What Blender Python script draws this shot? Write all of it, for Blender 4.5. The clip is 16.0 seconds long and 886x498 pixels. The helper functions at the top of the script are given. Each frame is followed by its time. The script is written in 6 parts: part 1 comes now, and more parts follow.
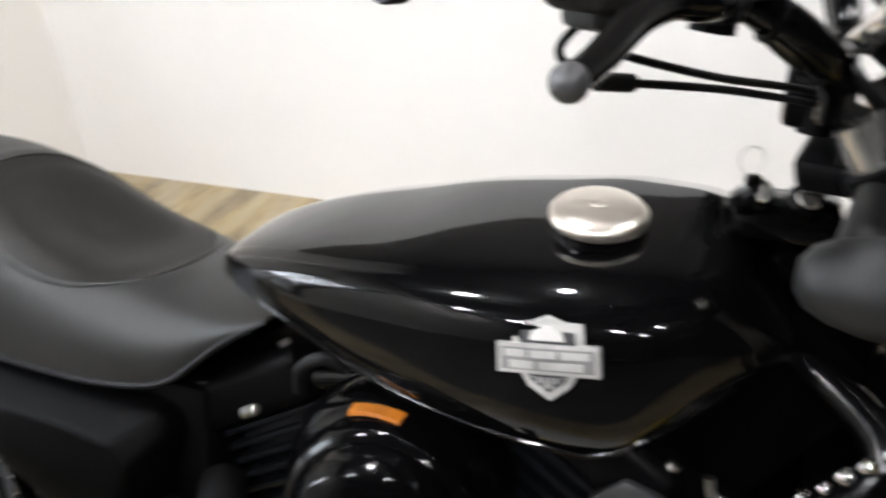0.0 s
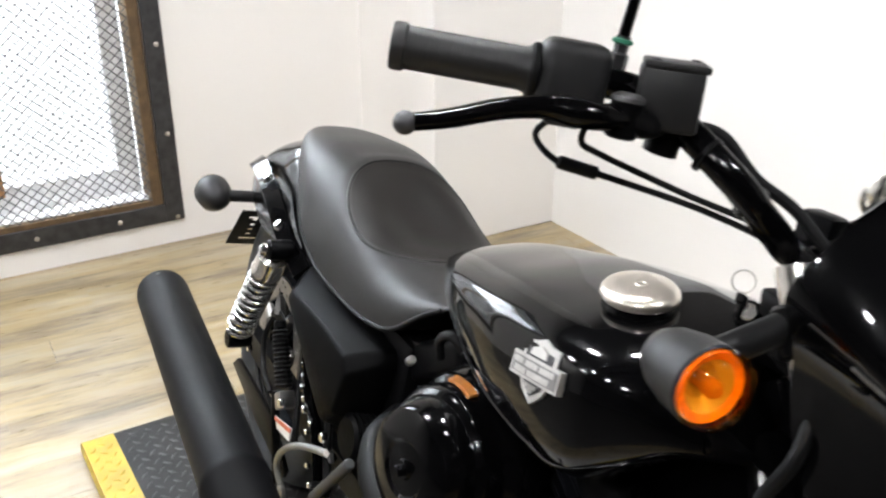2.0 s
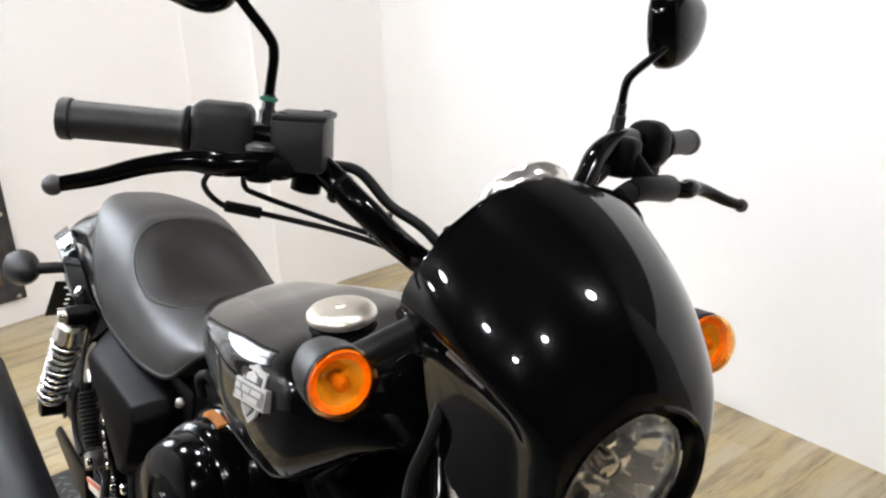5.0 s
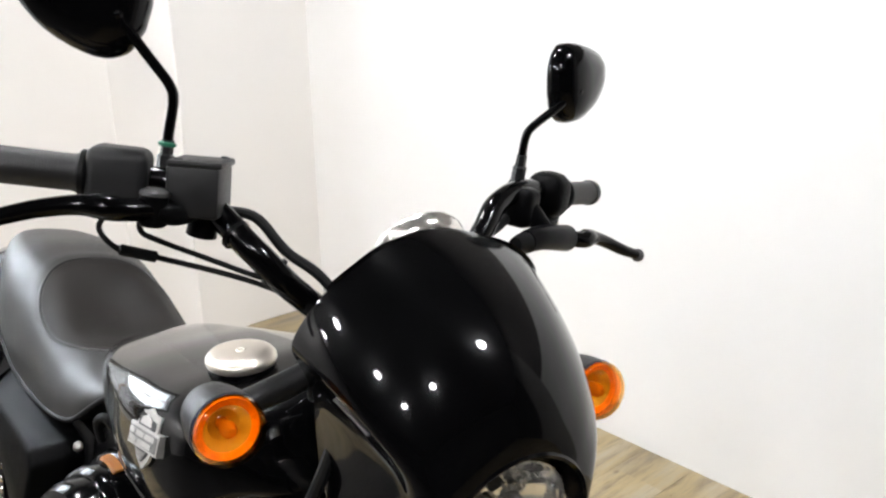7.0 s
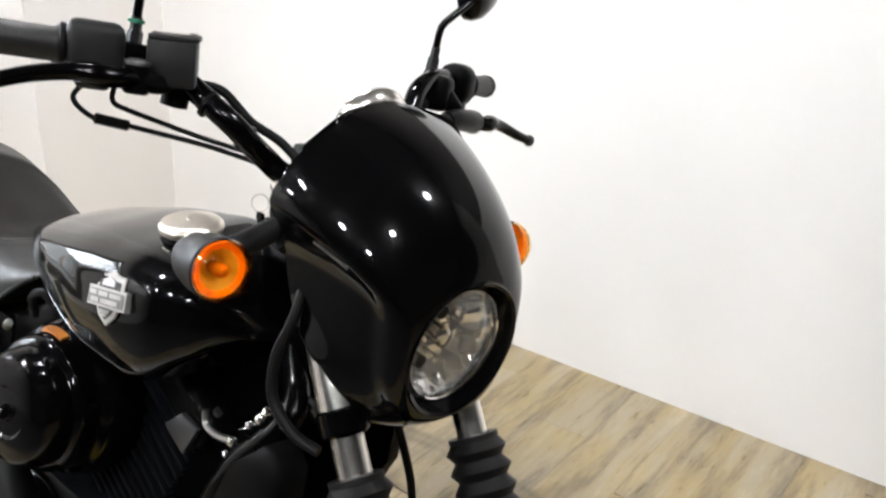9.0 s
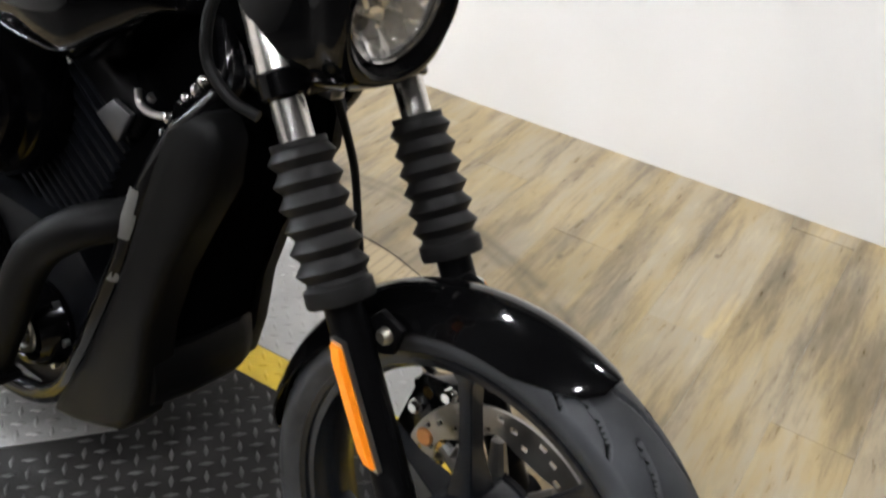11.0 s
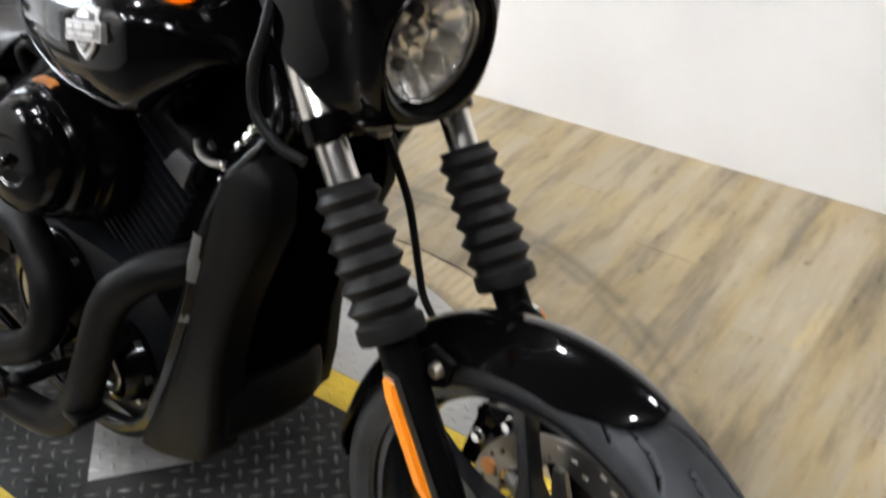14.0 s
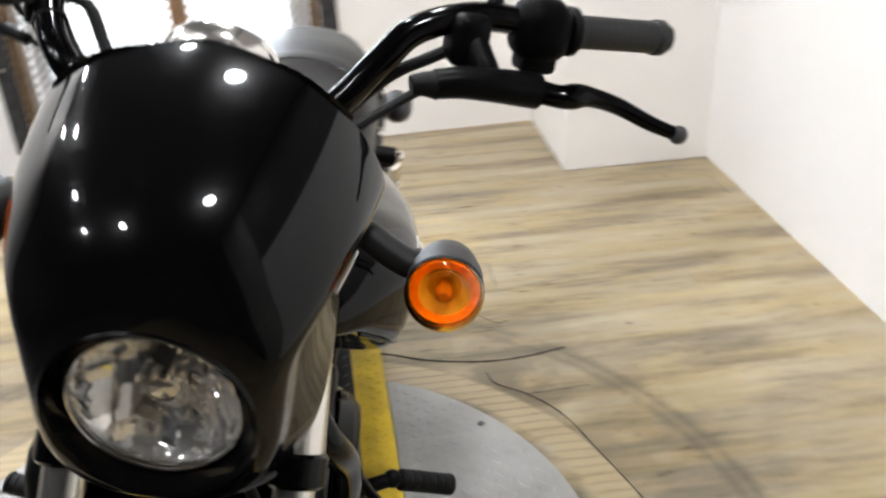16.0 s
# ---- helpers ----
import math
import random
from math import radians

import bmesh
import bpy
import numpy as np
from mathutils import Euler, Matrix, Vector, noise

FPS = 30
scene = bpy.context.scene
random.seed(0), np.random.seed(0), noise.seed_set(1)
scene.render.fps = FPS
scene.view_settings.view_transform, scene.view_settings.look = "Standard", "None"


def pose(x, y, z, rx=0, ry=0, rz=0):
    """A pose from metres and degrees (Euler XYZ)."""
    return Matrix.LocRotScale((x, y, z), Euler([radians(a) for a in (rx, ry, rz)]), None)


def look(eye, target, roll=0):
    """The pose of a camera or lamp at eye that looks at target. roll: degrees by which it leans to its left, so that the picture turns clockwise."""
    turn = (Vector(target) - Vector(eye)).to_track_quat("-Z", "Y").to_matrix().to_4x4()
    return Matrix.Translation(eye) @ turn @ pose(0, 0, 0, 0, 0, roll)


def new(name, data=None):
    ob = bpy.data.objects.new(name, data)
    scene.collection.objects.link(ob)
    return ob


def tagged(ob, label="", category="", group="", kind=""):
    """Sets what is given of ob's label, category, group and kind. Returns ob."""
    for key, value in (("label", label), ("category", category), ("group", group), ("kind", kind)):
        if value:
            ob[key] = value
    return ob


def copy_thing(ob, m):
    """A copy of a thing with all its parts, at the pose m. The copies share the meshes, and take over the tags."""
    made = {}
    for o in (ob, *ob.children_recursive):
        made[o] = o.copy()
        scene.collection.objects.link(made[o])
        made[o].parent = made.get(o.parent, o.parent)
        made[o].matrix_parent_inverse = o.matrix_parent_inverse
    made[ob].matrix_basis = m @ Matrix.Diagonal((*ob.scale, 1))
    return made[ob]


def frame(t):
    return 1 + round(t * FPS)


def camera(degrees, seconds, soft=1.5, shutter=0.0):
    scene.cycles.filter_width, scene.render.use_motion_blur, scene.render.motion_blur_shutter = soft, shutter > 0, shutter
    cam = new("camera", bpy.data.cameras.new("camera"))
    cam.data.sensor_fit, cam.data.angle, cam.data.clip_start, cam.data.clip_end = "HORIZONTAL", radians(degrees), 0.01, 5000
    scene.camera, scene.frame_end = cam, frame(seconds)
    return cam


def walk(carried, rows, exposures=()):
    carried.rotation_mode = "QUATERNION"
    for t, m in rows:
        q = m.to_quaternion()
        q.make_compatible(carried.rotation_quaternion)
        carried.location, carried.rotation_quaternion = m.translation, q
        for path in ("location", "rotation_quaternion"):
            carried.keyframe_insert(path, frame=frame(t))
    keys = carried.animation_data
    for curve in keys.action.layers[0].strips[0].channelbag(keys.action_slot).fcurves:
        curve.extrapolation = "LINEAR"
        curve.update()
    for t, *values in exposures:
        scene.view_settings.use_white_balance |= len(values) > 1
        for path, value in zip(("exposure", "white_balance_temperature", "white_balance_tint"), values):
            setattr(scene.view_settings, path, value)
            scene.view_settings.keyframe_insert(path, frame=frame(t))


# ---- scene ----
cam = camera(53.0, 16.0, soft=2.2, shutter=0.35)
PATH = [
    (0, (0.073, 0.084, 1.226), (-0.585, 1.657, 0.181), -4.1),
    (0.5, (0.085, 0.111, 1.224), (-1.148, 1.35, 0.251), -7.1),
    (1, (0.213, 0.056, 1.228), (-1.223, 1.208, 0.446), -5.6),
    (1.5, (0.364, 0.04, 1.259), (-1.101, 1.117, 0.426), -3.7),
    (2, (0.518, 0.13, 1.259), (-1.062, 1.062, 0.463), 0.0),
    (2.5, (0.626, 0.168, 1.266), (-1.018, 0.994, 0.48), -0.4),
    (3, (0.663, 0.183, 1.296), (-1.01, 1.056, 0.633), -2.7),
    (3.5, (0.691, 0.196, 1.296), (-0.928, 1.172, 0.641), -2.2),
    (4, (0.711, 0.208, 1.289), (-0.873, 1.236, 0.63), -2.5),
    (4.5, (0.719, 0.222, 1.284), (-0.811, 1.314, 0.6), -2.5),
    (5, (0.724, 0.234, 1.279), (-0.762, 1.376, 0.58), -3.2),
    (5.2, (0.735, 0.239, 1.279), (-0.742, 1.4, 0.593), -2.9),
    (7.5, (0.769, 0.255, 1.297), (-0.603, 1.582, 0.701), -0.8),
    (8, (0.783, 0.18, 1.301), (-0.499, 1.598, 0.714), -1.2),
    (8.5, (0.774, 0.085, 1.294), (-0.395, 1.558, 0.614), 0.9),
    (10.8, (0.797, 0.033, 1.164), (-0.069, 1.46, 0.062), 4.7),
    (11, (0.803, 0.027, 1.15), (-0.025, 1.431, -0.007), 5.0),
    (11.5, (0.813, 0.011, 1.125), (0.048, 1.385, -0.111), 5.2),
    (12, (0.826, -0.007, 1.1), (0.115, 1.319, -0.218), 6.7),
    (12.5, (0.832, -0.016, 1.076), (0.17, 1.273, -0.303), 8.2),
    (13, (0.836, -0.025, 1.063), (0.22, 1.224, -0.373), 9.7),
    (13.5, (0.827, -0.017, 1.106), (0.152, 1.266, -0.271), 6.5),
    (13.6, (0.828, -0.014, 1.131), (0.073, 1.298, -0.177), 3.9),
    (14, (0.844, 0.064, 1.176), (-0.179, 1.347, 0.032), -2.2),
    (14.5, (0.922, 0.239, 1.222), (-0.51, 1.274, 0.286), -1.6),
    (15, (0.975, 0.403, 1.229), (-0.574, 1.254, 0.293), -2.3),
    (15.5, (0.912, 0.645, 1.232), (-0.752, 1.351, 0.376), 0.5),
    (15.8, (0.9, 0.772, 1.243), (-0.827, 1.2, 0.33), -5.2),
    (16, (0.843, 0.873, 1.209), (-0.928, 1.036, 0.296), -3.6),
]
walk(cam, [(t, look(eye, target, roll)) for t, eye, target, roll in PATH])

# ---- world and daylight ----
world = bpy.data.worlds.new("world")
scene.world = world
world.use_nodes = True
wn = world.node_tree.nodes
sky = wn.new("ShaderNodeTexSky")
sky.sky_type, sky.sun_disc = "NISHITA", False
sky.sun_elevation, sky.sun_rotation = radians(35), radians(250)
world.node_tree.links.new(sky.outputs[0], wn["Background"].inputs[0])
wn["Background"].inputs[1].default_value = 0.10

sun = new("sun", bpy.data.lights.new("sun", "SUN"))
sun.data.energy, sun.data.angle, sun.data.color = 2.0, radians(0.5), (1.0, 0.95, 0.88)
sun.matrix_world = look((-6, 3, 7), (-2, 4, 0))

# daylight that comes in by the mesh-covered window
day = new("window_daylight", bpy.data.lights.new("window_daylight", "AREA"))
day.data.shape, day.data.size, day.data.size_y = "RECTANGLE", 1.0, 0.95
day.data.energy, day.data.color = 84.0, (0.84, 0.92, 1.0)
day.matrix_world = look((-2.86, 0.22, 1.74), (0, 0.57, 1.0))
LAMP_GLOW = 380.0
scene.view_settings.exposure = 0.0

# ---- mesh helpers ----
V = Vector


def link(name, bm, material, sharp=35.0, smooth=True):
    bmesh.ops.recalc_face_normals(bm, faces=bm.faces[:])
    lim = radians(sharp)
    for f in bm.faces:
        f.smooth = smooth
    for e in bm.edges:
        e.smooth = smooth and len(e.link_faces) == 2 and e.calc_face_angle(0.0) < lim
    me = bpy.data.meshes.new(name)
    bm.to_mesh(me)
    bm.free()
    me.materials.append(material)
    return new(name, me)


def part(name, bm, material, parent, label="", xf=None, sharp=35.0):
    """One mesh under a thing or under a part; xf is applied to the mesh itself."""
    if xf is not None:
        bmesh.ops.transform(bm, matrix=xf, verts=bm.verts[:])
    ob = link(name, bm, material, sharp)
    ob.parent = parent
    return tagged(ob, label=label)


def thing(name, bm, material, label, category, group="", kind="", sharp=35.0):
    return tagged(link(name, bm, material, sharp), label, category, group, kind)


def base(name, m, label, category, group="", kind=""):
    ob = new(name)
    ob.matrix_world = m
    ob.empty_display_size = 0.1
    return tagged(ob, label, category, group, kind)


def merge(*bms):
    out = bmesh.new()
    for b in bms:
        me = bpy.data.meshes.new("tmp")
        b.to_mesh(me)
        b.free()
        out.from_mesh(me)
        bpy.data.meshes.remove(me)
    return out


def box(lo, hi, bevel=0.0, seg=2):
    bm = bmesh.new()
    lo, hi = V(lo), V(hi)
    bmesh.ops.create_cube(bm, size=1.0, matrix=Matrix.Translation((lo + hi) / 2) @ Matrix.Diagonal((*(hi - lo), 1)))
    if bevel:
        bmesh.ops.bevel(bm, geom=bm.edges[:], offset=bevel, segments=seg, profile=0.5, affect="EDGES")
    return bm


def obox(centre, size, m3=None, bevel=0.0, seg=2):
    """A box of that size round its centre, turned by m3 (a 3x3 or 4x4 matrix)."""
    s = V(size) / 2
    bm = box(-s, s, bevel, seg)
    m = Matrix.Translation(centre) @ (m3.to_4x4() if m3 is not None else Matrix())
    bmesh.ops.transform(bm, matrix=m, verts=bm.verts[:])
    return bm


def along(a, b):
    """A frame at a whose z points to b."""
    a, b = V(a), V(b)
    return Matrix.Translation(a) @ (b - a).to_track_quat("Z", "Y").to_matrix().to_4x4()


def lathe(profile, m=None, n=40, close=False):
    """Turns (radius, height) pairs about z, then poses by m."""
    bm = bmesh.new()
    rings = []
    for r, h in profile:
        if r < 1e-6:
            rings.append([bm.verts.new((0, 0, h))])
        else:
            rings.append([bm.verts.new((r * math.cos(2 * math.pi * k / n), r * math.sin(2 * math.pi * k / n), h)) for k in range(n)])
    pairs = list(zip(rings, rings[1:])) + ([(rings[-1], rings[0])] if close else [])
    for a, b in pairs:
        for k in range(n):
            q = [a[k % len(a)], a[(k + 1) % n % len(a)], b[(k + 1) % n % len(b)], b[k % len(b)]]
            u = list(dict.fromkeys(q))
            if len(u) >= 3:
                bm.faces.new(u)
    if m is not None:
        bmesh.ops.transform(bm, matrix=m, verts=bm.verts[:])
    return bm


def rod(a, b, r, r2=None, n=20, bevel=0.0):
    a, b = V(a), V(b)
    d = (b - a).length
    r2 = r if r2 is None else r2
    e = min(bevel, d / 3)
    prof = [(0, 0), (r - e, 0), (r, e), (r2, d - e), (r2 - e, d), (0, d)] if e else [(0, 0), (r, 0), (r2, d), (0, d)]
    return lathe(prof, along(a, b), n)


def ball(c, r, scale=(1, 1, 1), n=24):
    bm = bmesh.new()
    bmesh.ops.create_uvsphere(bm, u_segments=n, v_segments=n // 2, radius=r, matrix=Matrix.Translation(c) @ Matrix.Diagonal((*scale, 1)))
    return bm


def spline(pts, per=8):
    """Catmull-Rom through the points."""
    p = [V(q) for q in pts]
    p = [p[0] * 2 - p[1]] + p + [p[-1] * 2 - p[-2]]
    out = []
    for i in range(1, len(p) - 2):
        for k in range(per):
            t = k / per
            a, b, c, d = p[i - 1], p[i], p[i + 1], p[i + 2]
            out.append(0.5 * ((2 * b) + (c - a) * t + (2 * a - 5 * b + 4 * c - d) * t * t + (3 * b - a - 3 * c + d) * t ** 3))
    return out + [p[-2]]


def sweep(pts, r, n=12, per=8, cap=True, smooth=True, flat=1.0):
    """A tube along a smooth curve; r is a number or a function of the way along, 0 to 1."""
    path = spline(pts, per) if smooth else [V(q) for q in pts]
    bm = bmesh.new()
    rings, up = [], V((0.13, 0.21, 0.97))
    for i, q in enumerate(path):
        t = (path[min(i + 1, len(path) - 1)] - path[max(i - 1, 0)]).normalized()
        side = t.cross(up)
        if side.length < 1e-3:
            side = t.cross(V((1, 0, 0)))
        side.normalize()
        up = side.cross(t).normalized()
        rad = r(i / (len(path) - 1)) if callable(r) else r
        rings.append([bm.verts.new(q + rad * (math.cos(2 * math.pi * k / n) * side + flat * math.sin(2 * math.pi * k / n) * up)) for k in range(n)])
    for a, b in zip(rings, rings[1:]):
        for k in range(n):
            bm.faces.new((a[k], a[(k + 1) % n], b[(k + 1) % n], b[k]))
    if cap:
        bm.faces.new(rings[0][::-1])
        bm.faces.new(rings[-1])
    return bm


def loft(rings, closed=True, caps=True):
    bm = bmesh.new()
    vs = [[bm.verts.new(p) for p in ring] for ring in rings]
    n = len(vs[0])
    for a, b in zip(vs, vs[1:]):
        for k in range(n if closed else n - 1):
            bm.faces.new((a[k], a[(k + 1) % n], b[(k + 1) % n], b[k]))
    if caps and closed:
        bm.faces.new(vs[0][::-1])
        bm.faces.new(vs[-1])
    return bm


def thick(bm, t):
    bmesh.ops.recalc_face_normals(bm, faces=bm.faces[:])
    bmesh.ops.solidify(bm, geom=bm.faces[:], thickness=t)
    return bm


def shell(rings, t):
    """A closed ring surface with a second skin t behind it, joined at both rims."""
    bm = loft(rings, caps=False)
    bmesh.ops.recalc_face_normals(bm, faces=bm.faces[:])
    bm.normal_update()
    n, m = len(rings), len(rings[0])
    bm.verts.ensure_lookup_table()
    inner = [bm.verts.new(v.co - v.normal * t) for v in bm.verts[:n * m]]
    bm.verts.ensure_lookup_table()
    for i in range(n - 1):
        for k in range(m):
            a, b, c, d = i * m + k, i * m + (k + 1) % m, (i + 1) * m + (k + 1) % m, (i + 1) * m + k
            bm.faces.new((inner[d], inner[c], inner[b], inner[a]))
    for i in (0, n - 1):
        for k in range(m):
            a, b = i * m + k, i * m + (k + 1) % m
            bm.faces.new((bm.verts[a], bm.verts[b], inner[b], inner[a]))
    bmesh.ops.recalc_face_normals(bm, faces=bm.faces[:])
    return bm


def prism(outline, y0, y1, bevel=0.0, seg=2):
    """An outline of (x, z) pairs, drawn out from y0 to y1."""
    bm = loft([[(x, y0, z) for x, z in outline], [(x, y1, z) for x, z in outline]])
    if bevel:
        bmesh.ops.recalc_face_normals(bm, faces=bm.faces[:])
        bmesh.ops.bevel(bm, geom=bm.edges[:], offset=bevel, segments=seg, profile=0.5, affect="EDGES")
    return bm


def curve(xs, ys):
    """A smooth function through the stations (monotone cubic)."""
    xs, ys = np.array(xs, float), np.array(ys, float)
    o = np.argsort(xs)
    xs, ys = xs[o], ys[o]
    h = np.diff(xs)
    d = np.diff(ys) / h
    m = np.zeros(len(xs))
    m[0], m[-1] = d[0], d[-1]
    for i in range(1, len(xs) - 1):
        m[i] = 0 if d[i - 1] * d[i] <= 0 else 2 * d[i - 1] * d[i] / (d[i - 1] + d[i])

    def f(x):
        i = int(np.clip(np.searchsorted(xs, x) - 1, 0, len(h) - 1))
        t = np.clip((x - xs[i]) / h[i], 0, 1)
        return float((1 + 2 * t) * (1 - t) ** 2 * ys[i] + t * (1 - t) ** 2 * h[i] * m[i] + t * t * (3 - 2 * t) * ys[i + 1] + t * t * (t - 1) * h[i] * m[i + 1])
    return f


def bent(xs, ys):
    """A smooth function through the stations (natural cubic spline)."""
    xs, ys = np.array(xs, float), np.array(ys, float)
    n, h = len(xs), np.diff(xs)
    A, r = np.eye(n), np.zeros(n)
    for i in range(1, n - 1):
        A[i, i - 1:i + 2] = h[i - 1], 2 * (h[i - 1] + h[i]), h[i]
        r[i] = 6 * ((ys[i + 1] - ys[i]) / h[i] - (ys[i] - ys[i - 1]) / h[i - 1])
    m = np.linalg.solve(A, r)

    def f(x):
        i = int(np.clip(np.searchsorted(xs, x) - 1, 0, n - 2))
        a, b = (xs[i + 1] - x) / h[i], (x - xs[i]) / h[i]
        return float(a * ys[i] + b * ys[i + 1] + ((a ** 3 - a) * m[i] + (b ** 3 - b) * m[i + 1]) * h[i] ** 2 / 6)
    return f


def smoothstep(a, b, x):
    t = min(1.0, max(0.0, (x - a) / (b - a)))
    return t * t * (3 - 2 * t)


# ---- materials ----
def material(name, colour, rough=0.5, metal=0.0, vary=0.15, scale=30.0, fine=400.0, bump=0.0, coat=0.0, wear=0.1, spec=0.5):
    """A plain surface with cloudy colour, uneven gloss and fine relief."""
    m = bpy.data.materials.new(name)
    m.use_nodes = True
    nt = m.node_tree
    b = nt.nodes["Principled BSDF"]
    co = nt.nodes.new("ShaderNodeTexCoord").outputs["Object"]
    cloud = nt.nodes.new("ShaderNodeTexNoise")
    cloud.inputs["Scale"].default_value, cloud.inputs["Detail"].default_value = scale, 6.0
    grain = nt.nodes.new("ShaderNodeTexNoise")
    grain.inputs["Scale"].default_value, grain.inputs["Detail"].default_value = fine, 3.0
    nt.links.new(co, cloud.inputs["Vector"])
    nt.links.new(co, grain.inputs["Vector"])
    ramp = nt.nodes.new("ShaderNodeValToRGB")
    ramp.color_ramp.elements[0].position, ramp.color_ramp.elements[1].position = 0.3, 0.7
    ramp.color_ramp.elements[0].color = (*[c * (1 - vary) for c in colour], 1)
    ramp.color_ramp.elements[1].color = (*[min(1, c * (1 + vary)) for c in colour], 1)
    nt.links.new(cloud.outputs["Fac"], ramp.inputs["Fac"])
    nt.links.new(ramp.outputs["Color"], b.inputs["Base Color"])
    mr = nt.nodes.new("ShaderNodeMapRange")
    mr.inputs["To Min"].default_value, mr.inputs["To Max"].default_value = max(0.0, rough * (1 - wear)), min(1.0, rough * (1 + wear))
    nt.links.new(cloud.outputs["Fac"], mr.inputs["Value"])
    nt.links.new(mr.outputs["Result"], b.inputs["Roughness"])
    b.inputs["Metallic"].default_value = metal
    b.inputs["Specular IOR Level"].default_value = spec
    if coat:
        b.inputs["Coat Weight"].default_value, b.inputs["Coat Roughness"].default_value = coat, 0.035
        b.inputs["Coat IOR"].default_value = 1.33
    if bump:
        bn = nt.nodes.new("ShaderNodeBump")
        bn.inputs["Strength"].default_value, bn.inputs["Distance"].default_value = bump, 0.001
        nt.links.new(grain.outputs["Fac"], bn.inputs["Height"])
        nt.links.new(bn.outputs["Normal"], b.inputs["Normal"])
    return m


def glass(name, colour, rough=0.0, ior=1.45):
    m = bpy.data.materials.new(name)
    m.use_nodes = True
    b = m.node_tree.nodes["Principled BSDF"]
    b.inputs["Base Color"].default_value = (*colour, 1)
    b.inputs["Roughness"].default_value, b.inputs["IOR"].default_value = rough, ior
    b.inputs["Transmission Weight"].default_value = 1.0
    return m


def glow(name, colour, strength):
    m = bpy.data.materials.new(name)
    m.use_nodes = True
    b = m.node_tree.nodes["Principled BSDF"]
    b.inputs["Base Color"].default_value = (0.8, 0.8, 0.8, 1)
    b.inputs["Emission Color"].default_value, b.inputs["Emission Strength"].default_value = (*colour, 1), strength
    return m


PAINT = material("gloss_black_paint", (0.0016, 0.0016, 0.0018), 0.22, wear=0.3, spec=0.02, coat=1.0)
GLOSS = material("gloss_black_enamel", (0.0015, 0.0015, 0.0017), 0.12, fine=250, bump=0.03, spec=0.20)
SATIN = material("satin_black_coat", (0.0025, 0.0025, 0.0028), 0.34, fine=900, bump=0.12, spec=0.065)
RIM = material("satin_black_cast_rim", (0.0085, 0.0096, 0.0118), 0.24, fine=900, bump=0.10, spec=0.40)
MATTE = material("matte_black_heat_paint", (0.0040, 0.0041, 0.0046), 0.52, fine=1200, bump=0.15, spec=0.07)
PLASTIC = material("grained_black_plastic", (0.0020, 0.0020, 0.0022), 0.40, fine=1500, bump=0.3, spec=0.04)
SHROUD = material("dull_black_shroud_plastic", (0.0030, 0.0030, 0.0032), 0.42, fine=1500, bump=0.3, spec=0.07)
DULL_BLACK = material("dull_black_core", (0.0014, 0.0014, 0.0015), 0.8, fine=700, bump=0.2, spec=0.0)
RUBBER = material("black_rubber", (0.0052, 0.0052, 0.0055), 0.52, fine=700, bump=0.25, vary=0.3, spec=0.14)
# a little lighter than the other black rubber
GAITER = material("black_gaiter_rubber", (0.0088, 0.0086, 0.0086), 0.5, fine=700, bump=0.25, vary=0.3, spec=0.16)
# a deeper black than the muffler's
HEADER = material("black_exhaust_pipe", (0.0032, 0.0032, 0.0034), 0.48, fine=900, bump=0.2, spec=0.10)
GRIP = material("grey_black_grip_rubber", (0.0125, 0.0122, 0.0122), 0.46, fine=900, bump=0.3, vary=0.2, spec=0.42)
HOUSING = material("dark_grey_grained_housing", (0.012, 0.012, 0.0124), 0.45, fine=1500, bump=0.3, spec=0.3)
TYRE = material("tyre_rubber", (0.0360, 0.0380, 0.0415), 0.42, fine=500, bump=0.3, vary=0.35, scale=18, spec=0.16)
VINYL = material("seat_vinyl", (0.0120, 0.0116, 0.0114), 0.40, fine=850, bump=0.35, vary=0.2, scale=14, spec=0.36)
# the darker pad; its warm brown is a glow put into the colour
VINYL_PAD = material("seat_vinyl_pad", (0.0088, 0.0074, 0.0063), 0.46, fine=700, bump=0.4, vary=0.2, scale=14, spec=0.22)
CHROME = material("chrome", (0.78, 0.77, 0.75), 0.06, 1.0, vary=0.04, wear=0.5)
STEEL = material("brushed_steel", (0.52, 0.51, 0.49), 0.3, 1.0, fine=600, bump=0.1)
ZINC = material("zinc_bolt", (0.55, 0.52, 0.46), 0.34, 1.0, fine=500, bump=0.1)
GREY = material("cast_grey", (0.08, 0.08, 0.083), 0.45, 0.6, fine=700, bump=0.2)
FINS = material("dark_cast_fins", (0.0042, 0.0047, 0.0060), 0.32, 0.0, spec=0.13, fine=700, bump=0.2)
BADGE = material("cast_silver_badge", (0.60, 0.59, 0.57), 0.36, 0.6, fine=600, bump=0.3)
AMBER = glass("amber_lens", (1.0, 0.45, 0.025), 0.03)
AMBER_IN = material("warm_mirror_bowl", (1.0, 0.95, 0.80), 0.20, 0.55, vary=0.1, fine=260, bump=0.5)
AMBER_RING = material("amber_lens_rim", (0.88, 0.33, 0.02), 0.3, vary=0.25, scale=160)
BADGE_FIELD = material("grey_badge_field", (0.27, 0.265, 0.26), 0.45, 0.4, fine=500, bump=0.1)
AMBER_STRIP = material("amber_strip", (0.34, 0.11, 0.010), 0.3, fine=900, bump=0.4)
AMBER_BULB = material("amber_bulb", (0.45, 0.24, 0.08), 0.12, vary=0.1)
REFLECTOR = material("orange_reflector", (1.0, 0.27, 0.012), 0.3, fine=900, bump=0.4, vary=0.05)
